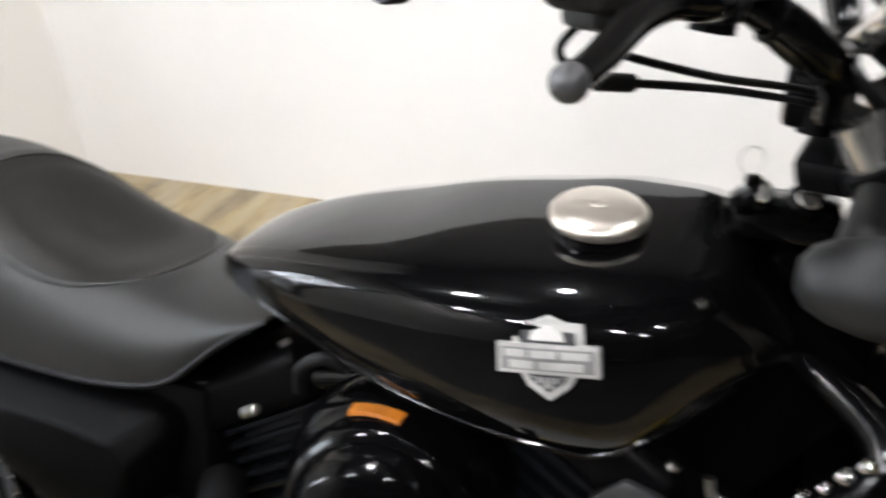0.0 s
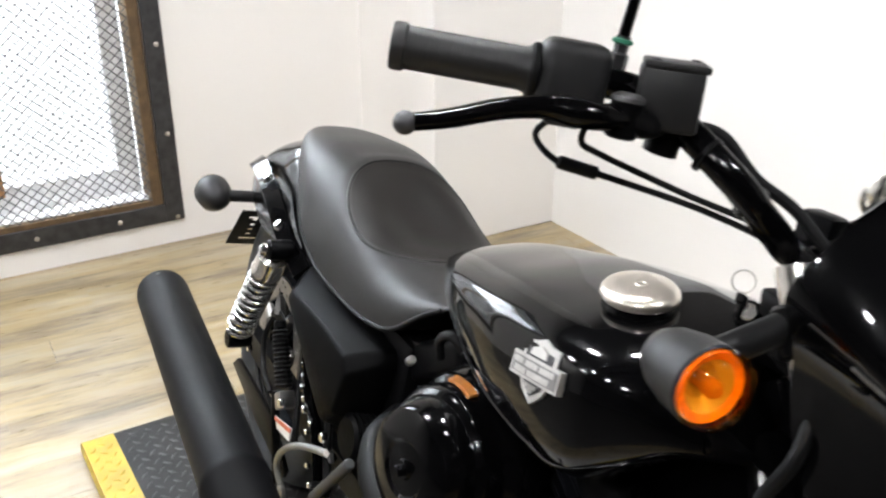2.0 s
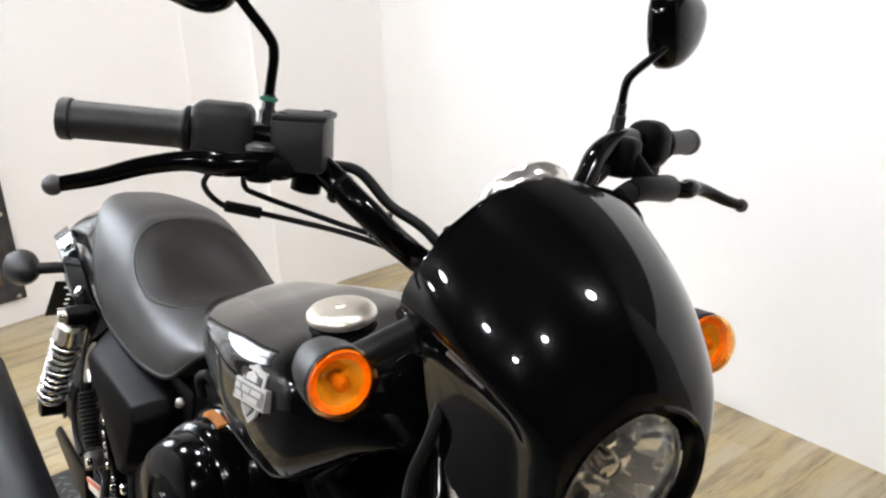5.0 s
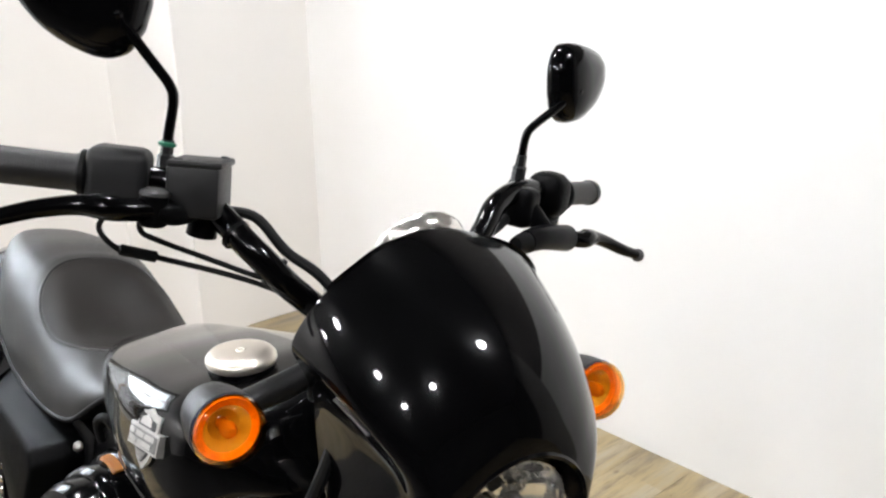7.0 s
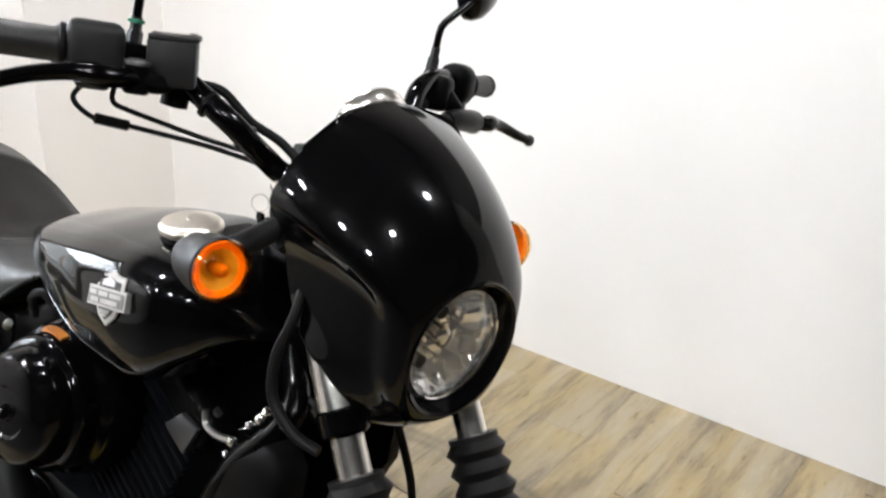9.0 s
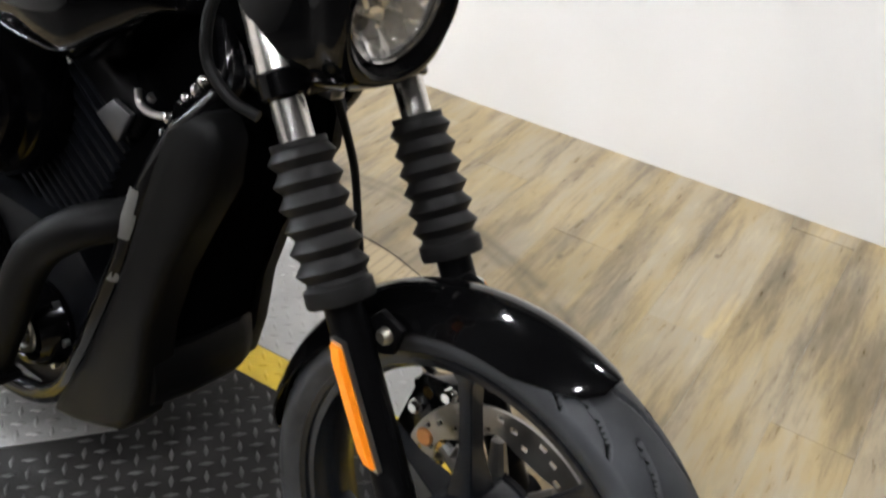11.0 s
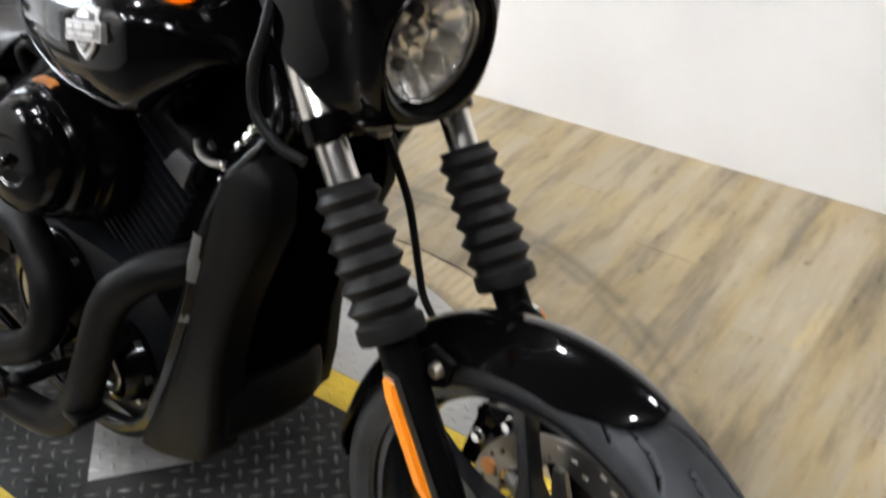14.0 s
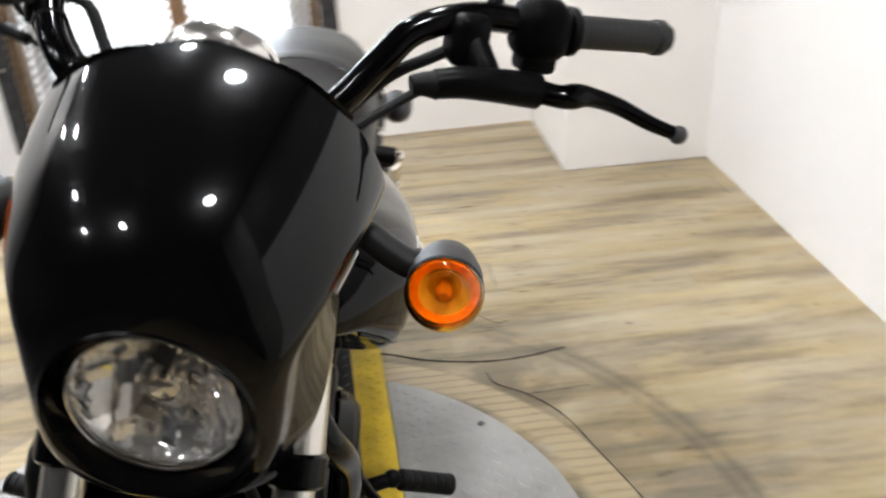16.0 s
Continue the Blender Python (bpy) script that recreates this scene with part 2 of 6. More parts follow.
RED = material("red_lens", (0.20, 0.006, 0.006), 0.12, coat=0.3)
BOWL = material("lamp_mirror_bowl", (0.97, 0.96, 0.94), 0.05, 0.92, vary=0.03, wear=0.3)
SPRING = material("satin_chrome_spring", (0.78, 0.77, 0.75), 0.24, 0.92, vary=0.04, wear=0.3)
CAP = material("satin_chrome", (0.82, 0.79, 0.74), 0.2, 0.95, vary=0.05, fine=500, bump=0.05, wear=0.3)
BRAID = material("braided_steel", (0.32, 0.32, 0.31), 0.4, 0.8, fine=1500, bump=0.5)
CLEAR = glass("clear_lens", (1, 1, 1), 0.0)
MIRROR = material("mirror_glass", (0.85, 0.85, 0.86), 0.01, 1.0, vary=0.0)
DISC = material("brake_disc_steel", (0.31, 0.30, 0.285), 0.36, 1.0, fine=700, bump=0.15)
FUEL_CAP = material("warm_satin_cap", (0.72, 0.66, 0.58), 0.30, 0.95, vary=0.06, fine=500, bump=0.05, wear=0.2)
COPPER = material("copper_washer", (0.55, 0.25, 0.10), 0.35, 0.9, fine=500, bump=0.1)
STICKER = material("silver_label", (0.085, 0.083, 0.078), 0.4, fine=300, bump=0.05)
WHITE = material("white_label", (0.75, 0.74, 0.7), 0.4)
REDPRINT = material("red_print", (0.55, 0.09, 0.03), 0.4)
GREEN = material("green_tape", (0.02, 0.16, 0.09), 0.5)
GOLD = material("gold_zinc", (0.5, 0.33, 0.1), 0.35, 0.9)


def plank_material():
    m = bpy.data.materials.new("oak_look_vinyl_plank")
    m.use_nodes = True
    nt = m.node_tree
    N, L = nt.nodes.new, nt.links.new
    b = nt.nodes["Principled BSDF"]
    info = N("ShaderNodeObjectInfo")
    co = N("ShaderNodeTexCoord")
    shift = N("ShaderNodeVectorMath")
    shift.operation = "MULTIPLY_ADD"
    shift.inputs[1].default_value = (1, 1, 1)
    comb = N("ShaderNodeCombineXYZ")
    mul = N("ShaderNodeMath")
    mul.operation = "MULTIPLY"
    mul.inputs[1].default_value = 37.0
    L(info.outputs["Random"], mul.inputs[0])
    L(mul.outputs[0], comb.inputs[0])
    L(mul.outputs[0], comb.inputs[1])
    L(co.outputs["Object"], shift.inputs[0])
    L(comb.outputs[0], shift.inputs[2])

    def stretched(sx, sy, scale, detail, rough=0.6, bend=0.0):
        mp = N("ShaderNodeMapping")
        mp.inputs["Scale"].default_value = (sx, sy, 1)
        L(shift.outputs[0], mp.inputs["Vector"])
        t = N("ShaderNodeTexNoise")
        t.inputs["Scale"].default_value, t.inputs["Detail"].default_value, t.inputs["Roughness"].default_value = scale, detail, rough
        t.inputs["Distortion"].default_value = bend
        L(mp.outputs[0], t.inputs["Vector"])
        return t.outputs["Fac"]

    geo = N("ShaderNodeNewGeometry")
    run = N("ShaderNodeMapping")
    run.inputs["Scale"].default_value = (12.5, 1.5, 1)
    L(geo.outputs["Position"], run.inputs["Vector"])
    stain = N("ShaderNodeTexNoise")
    stain.inputs["Scale"].default_value, stain.inputs["Detail"].default_value, stain.inputs["Roughness"].default_value, stain.inputs["Distortion"].default_value = 1.0, 5.0, 0.56, 0.12
    L(run.outputs[0], stain.inputs["Vector"])
    broad, fine = stain.outputs["Fac"], stretched(17.0, 2.4, 4.0, 8, 0.70)
    mix = N("ShaderNodeMath")
    mix.operation = "MULTIPLY_ADD"
    mix.inputs[1].default_value = 0.30
    L(fine, mix.inputs[0])
    half = N("ShaderNodeMath")
    half.operation = "MULTIPLY"
    half.inputs[1].default_value = 0.70
    L(broad, half.inputs[0])
    L(half.outputs[0], mix.inputs[2])
    ramp = N("ShaderNodeValToRGB")
    e = ramp.color_ramp.elements
    e[0].position, e[0].color = 0.34, (0.138, 0.103, 0.058, 1)
    e[1].position, e[1].color = 0.64, (0.440, 0.350, 0.205, 1)
    for p, c in ((0.42, (0.208, 0.164, 0.100, 1)), (0.47, (0.285, 0.225, 0.132, 1)), (0.52, (0.362, 0.284, 0.162, 1)), (0.57, (0.350, 0.292, 0.192, 1))):
        k = e.new(p)
        k.color = c
    L(mix.outputs[0], ramp.inputs["Fac"])
    tone = N("ShaderNodeHueSaturation")
    val = N("ShaderNodeMapRange")
    val.inputs["To Min"].default_value, val.inputs["To Max"].default_value = 0.90, 1.04
    L(info.outputs["Random"], val.inputs["Value"])
    L(val.outputs[0], tone.inputs["Value"])
    # greyed and golden patches
    grey = N("ShaderNodeMapRange")
    grey.inputs["From Min"].default_value, grey.inputs["From Max"].default_value = 0.42, 0.57
    grey.inputs["To Min"].default_value, grey.inputs["To Max"].default_value = 0.86, 1.12
    L(stretched(4.6, 0.85, 2.3, 5, 0.6), grey.inputs["Value"])
    L(grey.outputs[0], tone.inputs["Saturation"])
    L(ramp.outputs["Color"], tone.inputs["Color"])
    # knots
    vo = N("ShaderNodeTexVoronoi")
    vo.inputs["Scale"].default_value = 13.0
    mk = N("ShaderNodeMapping")
    mk.inputs["Scale"].default_value = (0.95, 0.55, 1)
    L(shift.outputs[0], mk.inputs["Vector"])
    L(mk.outputs[0], vo.inputs["Vector"])
    kn = N("ShaderNodeMapRange")
    kn.inputs["From Min"].default_value, kn.inputs["From Max"].default_value = 0.02, 0.11
    kn.inputs["To Min"].default_value, kn.inputs["To Max"].default_value = 0.75, 0.0
    L(vo.outputs["Distance"], kn.inputs["Value"])
    few = N("ShaderNodeSeparateColor")
    L(vo.outputs["Color"], few.inputs[0])
    some = N("ShaderNodeMath")
    some.operation = "GREATER_THAN"
    some.inputs[1].default_value = 0.62
    L(few.outputs[0], some.inputs[0])
    knot = N("ShaderNodeMath")
    knot.operation = "MULTIPLY"
    L(kn.outputs[0], knot.inputs[0])
    L(some.outputs[0], knot.inputs[1])
    dark = N("ShaderNodeMix")
    dark.data_type = "RGBA"
    dark.inputs["B"].default_value = (0.09, 0.06, 0.035, 1)
    L(knot.outputs[0], dark.inputs["Factor"])
    # thin dark grain lines along the plank
    lines = N("ShaderNodeMapRange")
    lines.inputs["From Min"].default_value, lines.inputs["From Max"].default_value = 0.58, 0.70
    lines.inputs["To Min"].default_value, lines.inputs["To Max"].default_value = 0.0, 0.22
    L(stretched(30.0, 1.1, 3.6, 3, 0.5), lines.inputs["Value"])
    grain = N("ShaderNodeMix")
    grain.data_type = "RGBA"
    grain.inputs["B"].default_value = (0.13, 0.096, 0.056, 1)
    L(lines.outputs[0], grain.inputs["Factor"])
    L(tone.outputs["Color"], grain.inputs["A"])
    L(grain.outputs["Result"], dark.inputs["A"])
    # ring scuffed by the turning table, uneven all round
    sub = N("ShaderNodeVectorMath")
    sub.operation = "SUBTRACT"
    sub.inputs[1].default_value = (-0.25, 0.60, 0.0)
    L(geo.outputs["Position"], sub.inputs[0])
    ln = N("ShaderNodeVectorMath")
    ln.operation = "LENGTH"
    L(sub.outputs[0], ln.inputs[0])
    rub = N("ShaderNodeTexNoise")
    rub.inputs["Scale"].default_value, rub.inputs["Detail"].default_value = 9.0, 9.0
    L(geo.outputs["Position"], rub.inputs["Vector"])
    ring = N("ShaderNodeValToRGB")
    r = ring.color_ramp.elements
    r[0].position, r[0].color = 0.0, (0.9, 0.9, 0.9, 1)
    r[1].position, r[1].color = 0.98, (0, 0, 0, 1)
    for d, v in ((0.645, 0.80), (0.672, 0.06), (0.742, 0.10), (0.752, 0.55), (0.775, 0.42), (0.86, 0.36), (0.912, 0.38), (0.930, 0.66), (0.946, 0.50), (0.962, 0.70), (0.985, 0.32), (1.06, 0.18)):
        q = r.new((d - 0.6) / 0.6)
        q.color = (v, v, v, 1)
    # the ramp spans 0.6 to 1.2 m from the pivot
    span = N("ShaderNodeMapRange")
    span.inputs["From Min"].default_value, span.inputs["From Max"].default_value = 0.6, 1.2
    L(ln.outputs["Value"], span.inputs["Value"])
    L(span.outputs[0], ring.inputs["Fac"])
    patch = N("ShaderNodeMapRange")
    patch.inputs["From Min"].default_value, patch.inputs["From Max"].default_value = 0.24, 0.52
    L(rub.outputs["Fac"], patch.inputs["Value"])
    amount = N("ShaderNodeMath")
    amount.operation = "MULTIPLY"
    L(patch.outputs[0], amount.inputs[1])
    spot = N("ShaderNodeVectorMath")
    spot.operation = "DISTANCE"
    spot.inputs[1].default_value = (-0.80, 1.14, 0.0)
    L(geo.outputs["Position"], spot.inputs[0])
    grime = N("ShaderNodeMapRange")
    grime.inputs["From Min"].default_value, grime.inputs["From Max"].default_value = 0.05, 0.27
    grime.inputs["To Min"].default_value, grime.inputs["To Max"].default_value = 0.78, 0.0
    L(spot.outputs["Value"], grime.inputs["Value"])
    most = N("ShaderNodeMath")
    most.operation = "MAXIMUM"
    L(ring.outputs["Color"], most.inputs[0])
    L(grime.outputs[0], most.inputs[1])
    L(most.outputs[0], amount.inputs[0])
    dirt = N("ShaderNodeMix")
    dirt.data_type = "RGBA"
    dirt.inputs["B"].default_value = (0.062, 0.045, 0.026, 1)
    L(amount.outputs[0], dirt.inputs["Factor"])
    worn = N("ShaderNodeTexNoise")
    worn.inputs["Scale"].default_value, worn.inputs["Detail"].default_value = 1.7, 5.0
    L(geo.outputs["Position"], worn.inputs["Vector"])
    wr = N("ShaderNodeMapRange")
    wr.inputs["From Min"].default_value, wr.inputs["From Max"].default_value = 0.38, 0.62
    wr.inputs["To Min"].default_value, wr.inputs["To Max"].default_value = 0.86, 1.00
    L(worn.outputs["Fac"], wr.inputs["Value"])
    tread = N("ShaderNodeVectorMath")
    tread.operation = "SCALE"
    L(dark.outputs["Result"], tread.inputs[0])
    L(wr.outputs[0], tread.inputs["Scale"])
    L(tread.outputs[0], dirt.inputs["A"])
    # bare, rubbed boards inside the crack
    bare = N("ShaderNodeValToRGB")
    q = bare.color_ramp.elements
    q[0].position, q[0].color = 0.668, (0, 0, 0, 1)
    q[1].position, q[1].color = 0.752, (0, 0, 0, 1)
    for p in (0.682, 0.742):
        w = q.new(p)
        w.color = (0.68, 0.68, 0.68, 1)
    L(ln.outputs["Value"], bare.inputs["Fac"])
    hatch = N("ShaderNodeTexWave")
    hatch.inputs["Scale"].default_value, hatch.inputs["Distortion"].default_value, hatch.inputs["Detail"].default_value = 12.0, 1.2, 4.0
    L(geo.outputs["Position"], hatch.inputs["Vector"])
    tan = N("ShaderNodeMix")
    tan.data_type = "RGBA"
    tan.inputs["A"].default_value, tan.inputs["B"].default_value = (0.235, 0.180, 0.104, 1), (0.370, 0.290, 0.168, 1)
    scored = N("ShaderNodeMapRange")
    scored.inputs["From Min"].default_value, scored.inputs["From Max"].default_value = 0.04, 0.26
    L(hatch.outputs["Fac"], scored.inputs["Value"])
    L(scored.outputs[0], tan.inputs["Factor"])
    rubbed = N("ShaderNodeMix")
    rubbed.data_type = "RGBA"
    L(bare.outputs["Color"], rubbed.inputs["Factor"])
    L(dirt.outputs["Result"], rubbed.inputs["A"])
    L(tan.outputs["Result"], rubbed.inputs["B"])
    L(rubbed.outputs["Result"], b.inputs["Base Color"])
    gl = N("ShaderNodeMapRange")
    gl.inputs["To Min"].default_value, gl.inputs["To Max"].default_value = 0.20, 0.40
    b.inputs["Specular IOR Level"].default_value = 0.5
    L(fine, gl.inputs["Value"])
    L(gl.outputs[0], b.inputs["Roughness"])
    bn = N("ShaderNodeBump")
    bn.inputs["Strength"].default_value, bn.inputs["Distance"].default_value = 0.15, 0.001
    L(fine, bn.inputs["Height"])
    L(bn.outputs["Normal"], b.inputs["Normal"])
    return m


PLANK = plank_material()
WALL = material("white_wall_paint", (0.82, 0.81, 0.79), 0.7, vary=0.035, scale=1.3, fine=260, bump=0.12)
WALL_WARM = material("cream_wall_paint", (0.83, 0.81, 0.78), 0.7, vary=0.025, scale=1.1, fine=260, bump=0.12)
DIM = material("charcoal_wall_paint", (0.035, 0.034, 0.034), 0.7, vary=0.1, scale=1.5)
GREY_WALL = material("greyed_unseen_wall", (0.36, 0.35, 0.33), 0.7, vary=0.08, scale=1.5)
UPPER_SHADE = material("shaded_upper_wall", (0.075, 0.066, 0.058), 0.7, vary=0.1, scale=1.5)
CEIL = material("black_ceiling_paint", (0.03, 0.03, 0.03), 0.8, vary=0.05, scale=2)
SUBFLOOR = material("subfloor", (0.05, 0.045, 0.04), 0.8)
DECK = material("black_tread_plate", (0.0140, 0.0133, 0.0128), 0.55, 0.0, vary=0.55, scale=7, fine=350, bump=0.25, wear=0.3, spec=0.22)
WORN = material("worn_black_tread", (0.044, 0.043, 0.043), 0.44, 0.12, vary=0.7, scale=7, fine=350, bump=0.2, wear=0.3)
YELLOW = material("yellow_tread_paint", (0.50, 0.345, 0.014), 0.5, vary=0.22, scale=13, fine=300, bump=0.2)
BRIGHT = material("bright_tread_plate", (0.32, 0.316, 0.305), 0.46, 0.62, vary=0.14, scale=9, fine=350, bump=0.2, wear=0.25)
BLACK_STEEL = material("black_steel_bar", (0.05, 0.05, 0.052), 0.45, 0.5, vary=0.3, fine=300, bump=0.2)
RAW_WOOD = material("raw_timber", (0.11, 0.068, 0.032), 0.7, vary=0.4, scale=25, fine=180, bump=0.4)
LAMP_WHITE = material("lamp_housing", (0.7, 0.7, 0.68), 0.4)
BULB = glow("lamp_glow", (0.970, 0.968, 0.995), LAMP_GLOW)
DARK_FLOOR = material("unseen_dark_floor", (0.055, 0.052, 0.048), 0.5, vary=0.25, scale=3.0, fine=200, bump=0.2)
CRACK = material("torn_edge", (0.02, 0.016, 0.012), 0.9)

X0, X1, Y0, Y1, TOP = -2.6, 5.0, -5.5, 2.1, 2.9     # the room
PILLAR_X, PILLAR_Y = -2.0, 1.58
WHITE_END, WHITE_TOP = 1.35, 1.55                               # the white wall's end and top; beyond, shade is put into the colour
WEST = pose(-2.50, 0, 0, 0, 0, 2.3)                  # the window wall, a little out of square
WIN = (-0.34, 0.783, 0.148, 2.28)                    # window opening: y, y, z, z

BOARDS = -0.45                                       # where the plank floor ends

# ---- floor ----
floor = thing("floor", box((X0 - 0.1, Y0 - 0.1, -0.08), (X1 + 0.1, Y1 + 0.1, -0.006)), SUBFLOOR, "oak look vinyl plank floor with scuffs", "floor", kind="structure")

# unseen floor added in a dark colour to keep the tank's reflections dark
thing("floor_south", box((X0 - 0.1, Y0 - 0.1, -0.006), (X1 + 0.1, BOARDS, -0.001)), DARK_FLOOR, "unseen floor past the planks, added dark to dim reflections", "floor", kind="structure")

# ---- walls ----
# unseen wall top: its fading light is put into a dark colour
thing("wall_north_upper", box((PILLAR_X, Y1, WHITE_TOP), (WHITE_END, Y1 + 0.12, TOP)), UPPER_SHADE, "unseen top of the white wall, its shade put into the colour", "wall", kind="structure")
# unseen end pieces, greyed and darkened to dim the fairing's reflections
thing("wall_north_end", box((WHITE_END, Y1, 0), (WHITE_END + 1.1, Y1 + 0.12, TOP)), GREY_WALL, "unseen end of the wall, greyed to dim its reflection", "wall", kind="structure")
thing("wall_north_far", box((WHITE_END + 1.1, Y1, 0), (X1, Y1 + 0.12, TOP)), DIM, "unseen far wall, darkened to keep reflections dark", "wall", kind="structure")
thing("wall_north", box((PILLAR_X, Y1, 0), (WHITE_END, Y1 + 0.12, WHITE_TOP)), WALL, "plain white painted wall beside the turntable", "wall", kind="structure")
thing("wall_south", box((X0, Y0 - 0.12, 0), (X1, Y0, TOP)), DIM, "dark painted showroom wall", "wall", kind="structure")
thing("wall_east", box((X1, Y0, 0), (X1 + 0.12, Y1, TOP)), DIM, "dark painted showroom wall", "wall", kind="structure")
thing("pillar", box((X0 - 0.02, PILLAR_Y, 0), (PILLAR_X, Y1 + 0.12, TOP), 0.004, 1), WALL_WARM, "cream painted square wall pillar in the corner", "pillar", kind="structure")
D = 0.30
west = merge(
    box((-D, WIN[1], 0), (0, PILLAR_Y + 0.05, TOP)), box((-D, Y0 - 0.2, 0), (0, WIN[0], TOP)),
    box((-D, WIN[0], 0), (0, WIN[1], WIN[2])), box((-D, WIN[0], WIN[3]), (0, WIN[1], TOP)))
bmesh.ops.transform(west, matrix=WEST, verts=west.verts[:])
thing("wall_west", west, WALL_WARM, "cream painted wall with a large mesh-covered window", "wall", kind="structure")
thing("ceiling", box((X0 - D, Y0 - 0.12, TOP), (X1 + 0.12, Y1 + 0.12, TOP + 0.1)), CEIL, "black painted ceiling with small round spot lamps", "ceiling", kind="structure")

# ---- window ----
MULLION = material("orange_brown_timber", (0.42, 0.22, 0.085), 0.55, vary=0.2, scale=30, fine=200, bump=0.2)
window = base("window_1", WEST, "window behind black expanded-metal mesh in a steel frame", "window", kind="structure")
w0, w1, z0, z1 = WIN
B = 0.062
for nm, lo, hi in (("frame_bar", (0.002, w1 - 0.002, z0 - B), (0.012, w1 + B, z1 + B)), ("frame_bar", (0.002, w0 - B, z0 - B), (0.012, w0 + 0.002, z1 + B)),
                   ("frame_bar", (0.002, w0 + 0.002, z0 - B), (0.012, w1 - 0.002, z0 + 0.004)), ("frame_bar", (0.002, w0 + 0.002, z1 - 0.004), (0.012, w1 - 0.002, z1 + B))):
    part(nm, box(lo, hi, 0.0015, 1), BLACK_STEEL, window, "black flat steel bar")
for nm, lo, hi in (("timber_liner", (-0.10, w1 - 0.042, z0), (0.0, w1 - 0.003, z1)), ("timber_liner", (-0.10, w0 + 0.003, z0), (0.0, w0 + 0.035, z1)),
                   ("timber_liner", (-0.10, w0 + 0.036, z0), (0.0, w1 - 0.043, z0 + 0.022))):
    part(nm, box(lo, hi, 0.002, 1), RAW_WOOD, window, "raw timber batten")
for y in (0.262,):
    part("mullion", box((-0.110, y - 0.030, z0 + 0.1), (-0.07, y + 0.030, z1), 0.003, 1), MULLION, window, "brown timber mullion")
FRAME_WHITE = material("white_window_frame", (0.86, 0.86, 0.86), 0.45)
for lo, hi in (((-0.19, w1 - 0.115, z0), (-0.12, w1 - 0.044, z1)), ((-0.19, w0 + 0.037, z0), (-0.12, w0 + 0.09, z1)), ((-0.19, w0 + 0.09, z0), (-0.115, w1 - 0.115, z0 + 0.12)),
               ((-0.19, w0 + 0.09, z1 - 0.08), (-0.12, w1 - 0.115, z1)), ((-0.185, 0.235, z0 + 0.12), (-0.145, 0.285, z1 - 0.08))):
    part("window_frame", box(lo, hi, 0.004, 1), FRAME_WHITE, window, "white window frame")
part("window_sill", box((-0.113, w0 + 0.037, z0 + 0.023), (-0.02, w1 - 0.045, z0 + 0.030), 0.002, 1), FRAME_WHITE, window, "white painted sill")
PANE = glass("window_pane", (1, 1, 1), 0.0)
for lo, hi in (((-0.168, w0 + 0.09, z0 + 0.12), (-0.162, 0.235, z1 - 0.08)), ((-0.168, 0.285, z0 + 0.12), (-0.162, w1 - 0.115, z1 - 0.08))):
    part("pane", box(lo, hi), PANE, window, "clear pane").visible_shadow = False
# expanded metal: zigzag strands that meet
verts, faces = [], []
dw, dh, th = 0.036, 0.0165, 0.0028
nz, ny = int((z1 - z0) / dh) + 2, int((w1 - w0) / (dw / 2)) + 1
for i in range(nz):
    for j in range(ny - 1):
        s = 1 if (i + j) % 2 else -1
        y, y2 = w0 + j * dw / 2, w0 + (j + 1) * dw / 2
        a, c = z0 + i * dh + s * dh / 2, z0 + i * dh - s * dh / 2
        if max(a, c) > z1 or min(a, c) < z0 - 0.01:
            continue
        n = len(verts)
        for yy, zz in ((y, a), (y2, c)):
            verts += [(-0.006, yy, zz - th), (-0.001, yy, zz + th * 0.2), (-0.004, yy, zz + th)]
        faces += [(n, n + 1, n + 4, n + 3), (n + 1, n + 2, n + 5, n + 4), (n + 2, n, n + 3, n + 5)]
me = bpy.data.meshes.new("mesh_screen")
me.from_pydata(verts, [], faces)
me.materials.append(BLACK_STEEL)
screen = new("mesh_screen", me)
screen.parent = window
tagged(screen, "black expanded-metal mesh", kind="stuff")
screw_mesh = None
for k in range(11):
    for y in (w1 + B * 0.6, w0 - B * 0.6):
        z = 0.098 + 0.306 * k
        if z < z1 + B:
            if screw_mesh is None:
                s = part("screw", lathe([(0.0, 0.004), (0.005, 0.003), (0.0085, 0.0)], pose(0.0125, 0, 0, 0, 90, 0), 12), ZINC, window, "zinc screw")
                screw_mesh = s.data
            else:
                s = new("screw", screw_mesh)
                s.parent = window
            s.location = (0, y, z)
for k in range(4):
    s = new("screw", screw_mesh)
    s.parent = window
    s.location = (0, 0.62 - 0.27 * k, z0 - B * 0.5)

SKY_WHITE = glow("bright_overcast_distance", (0.93, 0.97, 1.0), 1.2)
thing("backdrop", box((-3.62, -2.6, -0.6), (-3.60, 3.0, 3.4)), SKY_WHITE, "plain white distance outside the window", "backdrop", kind="structure")

# ---- ceiling spot lamps ----
LAMPS = [(1.14, 1.38), (0.15, -1.65), (1.41, -0.55), (1.14, -1.88), (-1.0, -1.42), (-1.95, -2.48), (-2.05, -1.38), (-1.40, 0.46), (-0.65, 1.17)]
lamp0 = None
